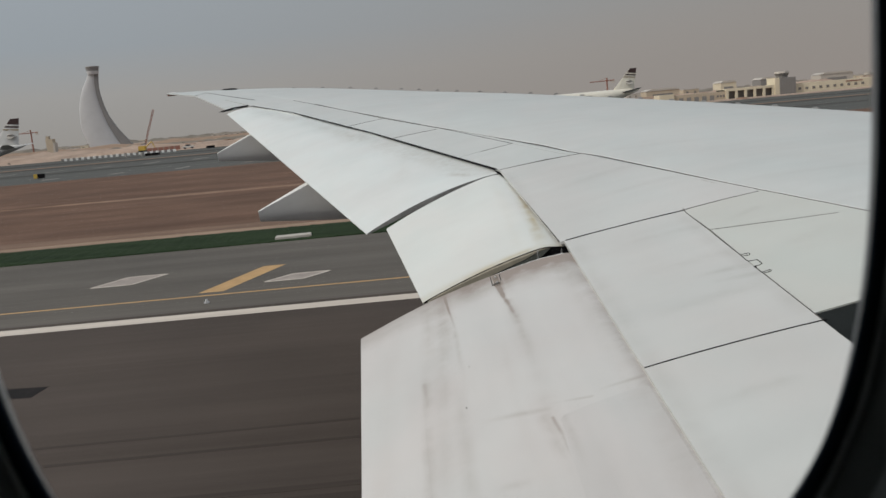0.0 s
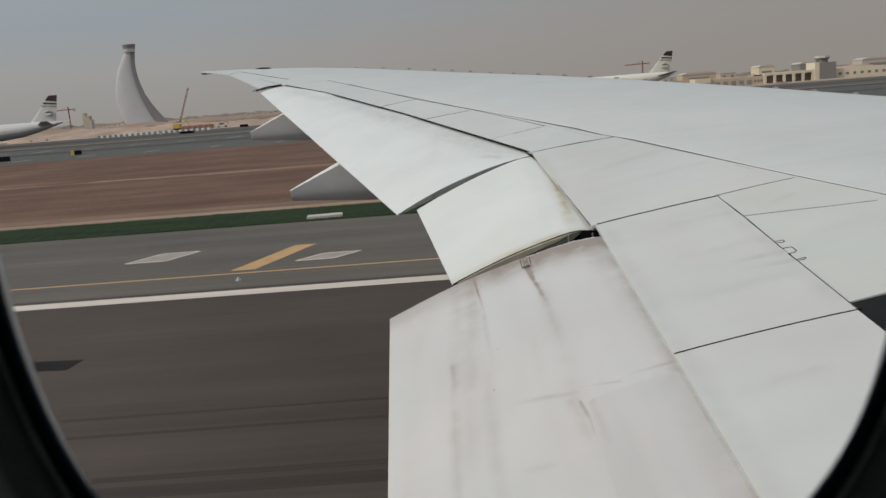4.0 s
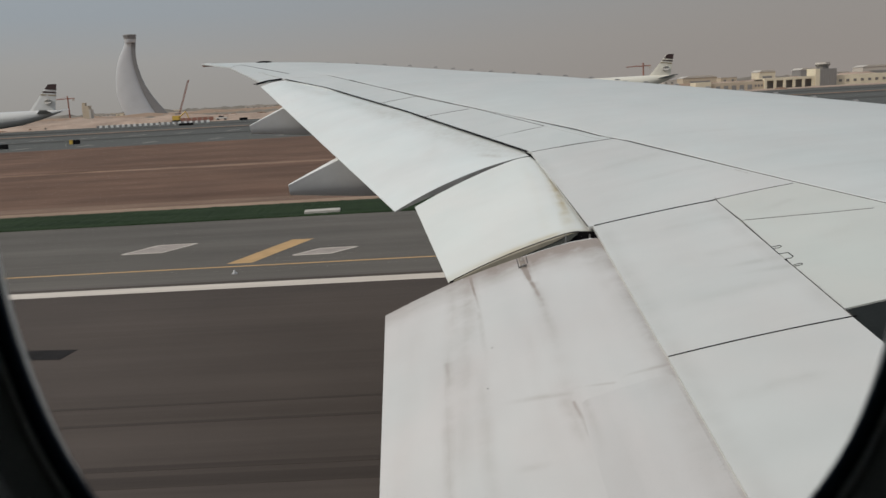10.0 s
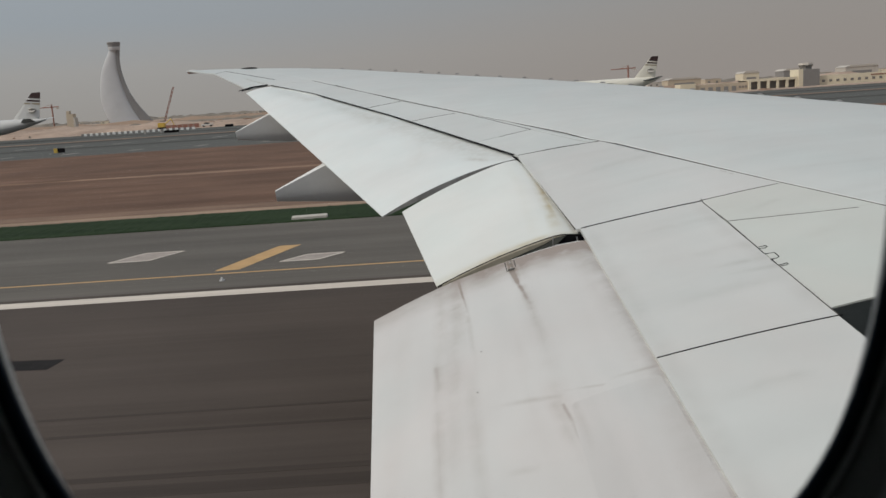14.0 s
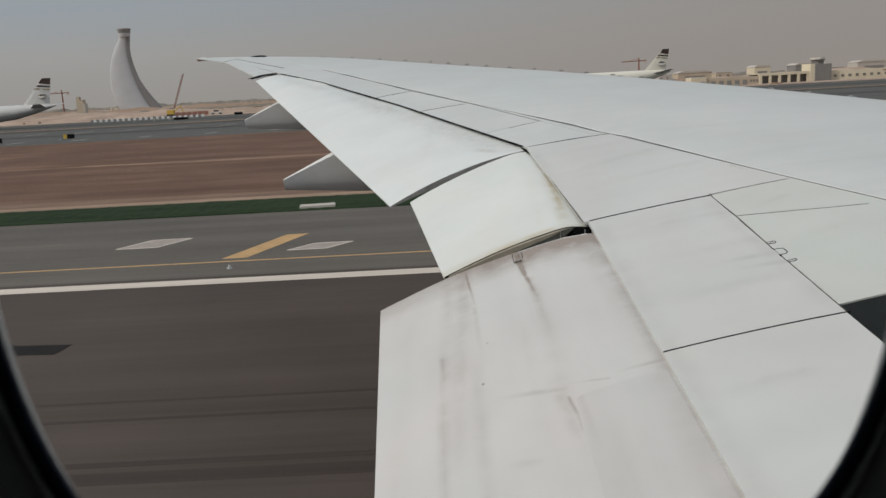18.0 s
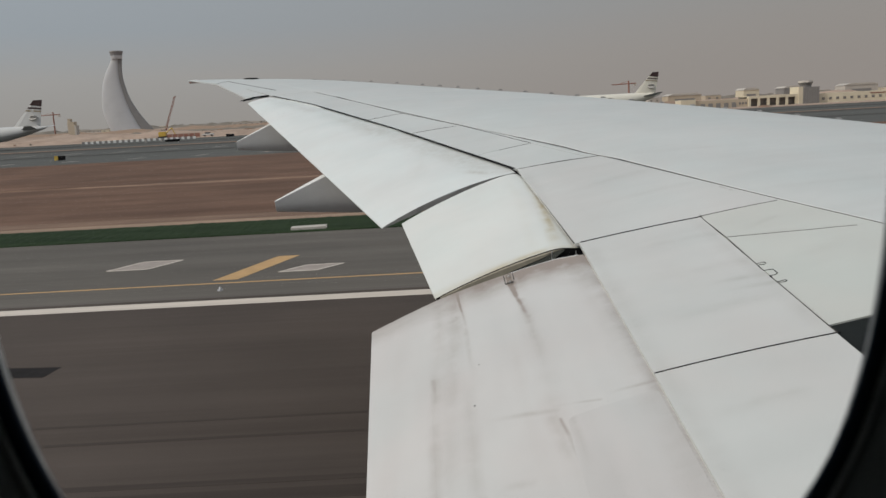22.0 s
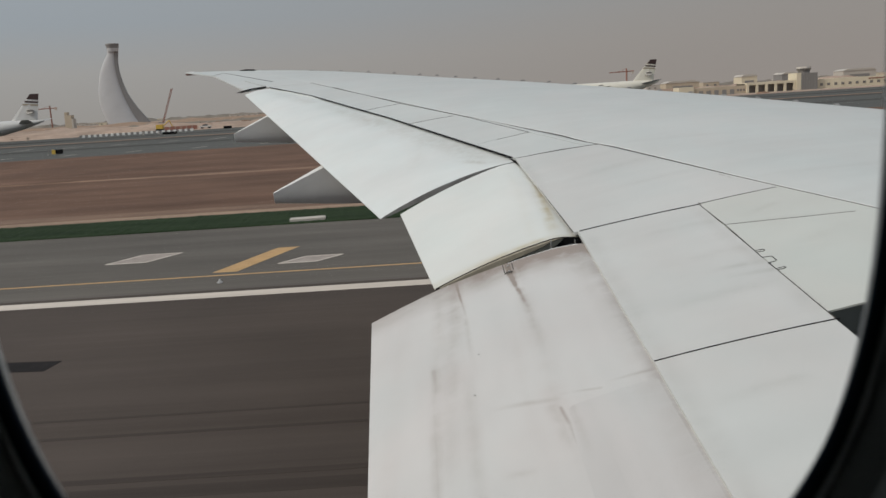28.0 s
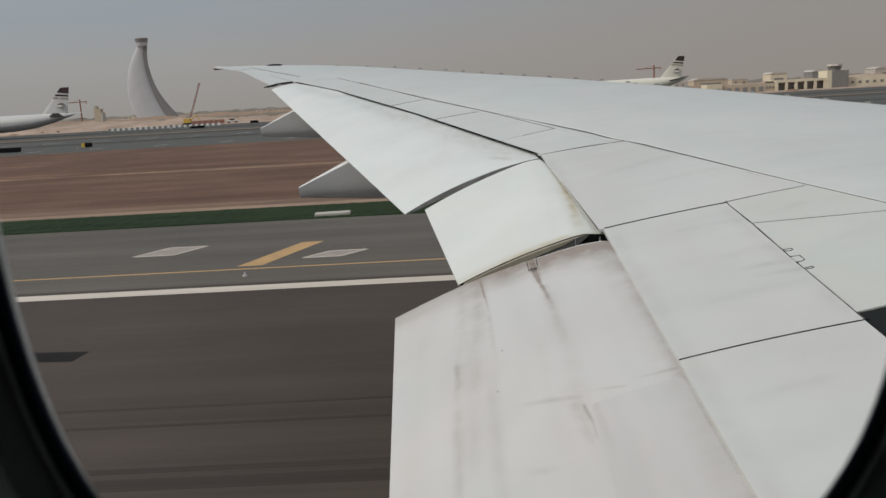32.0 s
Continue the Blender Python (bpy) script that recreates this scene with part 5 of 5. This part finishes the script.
ribbon("joint_line", [(2.350, 6.089), (2.341, 5.235), (2.341, 5.14)], 0.0075, SEALANT)
ribbon("joint_line", [(1.26, 5.27), (2.36, 5.13)], 0.012, GAP, up=0.004)
ribbon("joint_line", [(1.27, 8.19), (1.8, 8.11), (2.365, 8.04)], 0.020, GAP, up=0.005)
for pts in ([(2.356, 6.555), (2.417, 6.546), (2.420, 6.520), (2.402, 6.503), (2.354, 6.517)],
            [(2.356, 6.555), (2.351, 6.407), (2.356, 6.383), (2.415, 6.368), (2.414, 6.273), (2.393, 6.253), (2.350, 6.257), (2.350, 6.223), (2.348, 6.112)],
            [(2.348, 6.112), (2.410, 6.118), (2.413, 6.096), (2.397, 6.083), (2.350, 6.089)]):
    ribbon("hinge_cutout", pts, 0.0065, GAP, "black outline of a hinge cut-out")
ribbon("joint_line", [(2.352, 6.258), (2.350, 6.222)], 0.016, GAP, up=0.004)
ribbon("stencil_bar", [(2.835, 8.93), (2.862, 8.81)], 0.014, RIVET, "tiny stencil, too small to read")
ribbon("stencil_bar", [(2.875, 8.76), (2.888, 8.70)], 0.014, RIVET)
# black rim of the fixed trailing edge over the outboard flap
ribbon("trailing_lip", [(te(y) - 0.005, y) for y in (11.85, 13.0, 14.5, 16.1, 18.0, 20.3, 22.55)], 0.037, GAP, "black line along the edge over the flap", up=0.006)
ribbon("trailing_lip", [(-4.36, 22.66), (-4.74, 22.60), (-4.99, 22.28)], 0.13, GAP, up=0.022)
# flaperon nose grime and lip
ribbon("trailing_lip", [(1.215, 8.22), (1.02, 11.74)], 0.012, SEALANT, up=-0.002)


def rivets(name, pts, where, r=0.006, up=0.0015, label=""):
    """A row of flush fasteners too small to tell apart."""
    verts, faces = [], []
    for x, y in pts:
        o = len(verts)
        for a in range(6):
            verts.append(where(x + r * math.cos(a * math.pi / 3), y + r * math.sin(a * math.pi / 3), up))
        faces.append(tuple(range(o, o + 6)))
    ob = part(name, mesh_of(name, verts, faces, RIVET), aircraft, label)
    return tagged(ob, kind="stuff")


def row_(x0, y0, x1, y1, step):
    k = int(math.hypot(x1 - x0, y1 - y0) / step)
    return [(x0 + (x1 - x0) * i / k, y0 + (y1 - y0) * i / k) for i in range(k + 1)]


rivets("rivet_row", row_(2.366, 5.99, 2.353, 5.26, 0.062), top, 0.0062)
rivets("rivet_row", row_(2.386, 7.12, 2.378, 6.65, 0.06), top, 0.0042)
rivets("rivet_row", row_(-0.17, 6.1, -0.08, 2.5, 0.032), on_flap, 0.0035)
rivets("rivet_row", row_(0.785, 5.6, 0.885, 2.5, 0.036), on_flap, 0.0028, 0.0030)
rivets("rivet_row", row_(1.232, 7.6, 1.236, 2.5, 0.042), on_flap, 0.0036, 0.0030)
rivets("rivet_row", row_(1.02, 5.0, 1.14, 4.96, 0.042), on_flap, 0.0035, 0.0035)
rivets("rivet_row", row_(0.95, 4.13, 1.22, 4.05, 0.045), on_flap, 0.0032, 0.0030)
ribbon("flap_seam", [(-0.01, 7.66), (0.02, 7.08), (0.05, 6.6)], 0.006, SEAL, "thin stained seam on the flap", where=on_flap, parent=inboard_flap, up=0.002)
# track bracket let into the flap's outer edge: a dark slot, an angle plate and its bolts
bk = ribbon("track_bracket", [(0.545, 7.895), (0.548, 7.615)], 0.060, STAIN, "grubby metal track bracket in an oily slot", where=on_flap, parent=inboard_flap, up=0.006)
ribbon("bracket_slot", [(0.505, 7.915), (0.507, 7.655)], 0.012, SEALANT, where=on_flap, parent=bk, up=0.004)
ribbon("bracket_slot", [(0.590, 7.895), (0.588, 7.715)], 0.012, SEALANT, where=on_flap, parent=bk, up=0.004)
ribbon("bracket_plate", [(0.515, 7.675), (0.575, 7.655)], 0.05, SEALANT, where=on_flap, parent=bk, up=0.010)
for y in (7.835, 7.695):
    part("bracket_bolt", tube("bracket_bolt", on_flap(0.548, y), on_flap(0.548, y, 0.016), 0.014, 0.011, RIVET, 10), bk)
# edge bead of the flap's outer rim
ribbon("flap_edge_bead", [(-0.55, 7.825), (-0.20, 7.885), (-0.02, 7.893)], 0.008, SEALANT, where=on_flap, parent=inboard_flap, up=0.002)
# beige seal along the flaperon's inner edge and rods in the bay
ring = flaperon_rings[0]
strip, web, lip = [], [], []
for i, p in enumerate(ring[3:28]):
    k = 1.15 - 0.50 * i / 24                      # thins out towards the trailing edge
    lip.append([p + Vector((0, -0.004, 0.001)), p + Vector((0, -0.010, -0.002)), p + Vector((0, -0.010, -0.008)), p + Vector((0, -0.004, -0.008))])
    k *= min(1.0, (i + 0.6) / 5)                  # and runs out at the nose
    d = (0.030 + 0.040 * min(1.0, i / 12)) * min(1.0, (i + 0.6) / 5)
    strip.append([p + Vector((0, -0.007, -0.010)), p + Vector((0, -0.026 * k, -0.010 - 0.010 * k)), p + Vector((0, -0.026 * k, -0.006 - d)), p + Vector((0, -0.007, -0.010 - d))])
    web.append([p + Vector((0, -0.008, -0.010 - d)), p + Vector((0, -0.022 * k, -0.012 - d)), p + Vector((0, -0.060 * k, -0.150 * k)), p + Vector((0, -0.030 * k, -0.156 * k))])
part("edge_lip", loft("edge_lip", lip, SEALANT), flaperon, "dark sealant line along the flaperon edge")
part("edge_seal", loft("edge_seal", strip, SEAL), flaperon, "beige rub strip along the flaperon edge")
part("edge_web", loft("edge_web", web, BAYOLIVE), flaperon, "dark olive web under the rub strip")
ribbon("flap_rim", [(-0.02, 7.892), (0.4, 7.915), (0.8, 7.935), (1.00, 7.938), (1.20, 7.885)], 0.010, EDGEWHITE, "thin bright line along the flap rim", where=on_flap, parent=inboard_flap, up=0.004)
# doubler plate let into the flap, a little darker than the skin round it
vs, fs = [], []
for j in range(31):
    y = 1.25 + 3.93 * j / 30
    a, b = (0.665 + 0.02 * (1 - j / 30), 1.236)
    for i in range(13):
        x = a + (b - a) * i / 12
        rim = i in (0, 12) or j in (0, 30)
        vs.append(on_flap(x, y + (0.06 * (1 - i / 12) if j == 30 else 0.0), -0.003 if j == 30 else 0.0003 if rim else 0.0014))
for j in range(30):
    for i in range(12):
        fs.append((j * 13 + i, j * 13 + i + 1, j * 13 + 14 + i, j * 13 + 13 + i))
part("flap_plate", mesh_of("flap_plate", vs, fs, PAINT_PLATE, True), inboard_flap, "slightly darker grey doubler plate")
for x, y in ((0.98, 8.06), (1.20, 8.02)):
    part("link_rod", tube("link_rod", (x, y, EYE - 1.72), (x, y, EYE - 1.36), 0.007, 0.007, STEEL, 8), aircraft)
# black wall paints the shade at the bay's front
part("bay_wall", box("bay_wall", 1.27, 1.33, 7.90, 8.20, EYE - 2.2, EYE - 1.44, GAP), aircraft)
# vortex generators along the crest, tip light and position lamp
random.seed(7)
for k in range(20):
    y = 14.0 + 13.8 * k / 19
    x = te(y) + interp(y, (13.4, 17.4, 21.3, 25, 28.5), (6.35, 6.1, 5.55, 5.0, 3.0))
    o = top(x, y)
    me = mesh_of("vortex_generator", [(-0.07, -0.004, 0), (0.07, -0.004, 0), (0.02, -0.002, 0.030), (-0.05, -0.002, 0.030), (-0.07, 0.004, 0), (0.07, 0.004, 0), (0.02, 0.002, 0.030), (-0.05, 0.002, 0.030)],
                 [(0, 1, 2, 3), (7, 6, 5, 4), (3, 2, 6, 7), (1, 5, 6, 2), (0, 3, 7, 4)], RIVET)
    part("vortex_generator", me, aircraft, m=Matrix.Translation(o) @ pose(0, 0, 0, 0, 0, 14))
lamp_at = top(-6.0, 28.35)
bm = bmesh.new()
bmesh.ops.create_uvsphere(bm, u_segments=16, v_segments=8, radius=1.0, matrix=Matrix.Translation(lamp_at + Vector((0, 0, 0.0))) @ Matrix.Diagonal((0.27, 0.13, 0.045, 1)))
me = bpy.data.meshes.new("tip_fairing")
bm.to_mesh(me)
bm.free()
me.materials.append(GAP)
part("tip_fairing", me, aircraft, "black position light fairing near the tip")
part("tip_light", tube("tip_light", (-8.02, 28.45, top(-7.9, 28.45).z - 0.03), (-7.72, 28.45, top(-7.75, 28.45).z - 0.02), 0.03, 0.05, LENS, 10), aircraft, "small clear wing tip light")
part("tip_light_base", tube("tip_light_base", (-7.98, 28.42, top(-7.9, 28.4).z - 0.07), (-7.5, 28.42, top(-7.5, 28.4).z - 0.05), 0.025, 0.03, RUST, 10), aircraft)
for x, y in ((0.19, 6.25), (0.13, 5.66)):
    part("flap_fastener", tube("flap_fastener", on_flap(x, y), on_flap(x, y, 0.004), 0.007, 0.006, SEALANT, 8), inboard_flap)
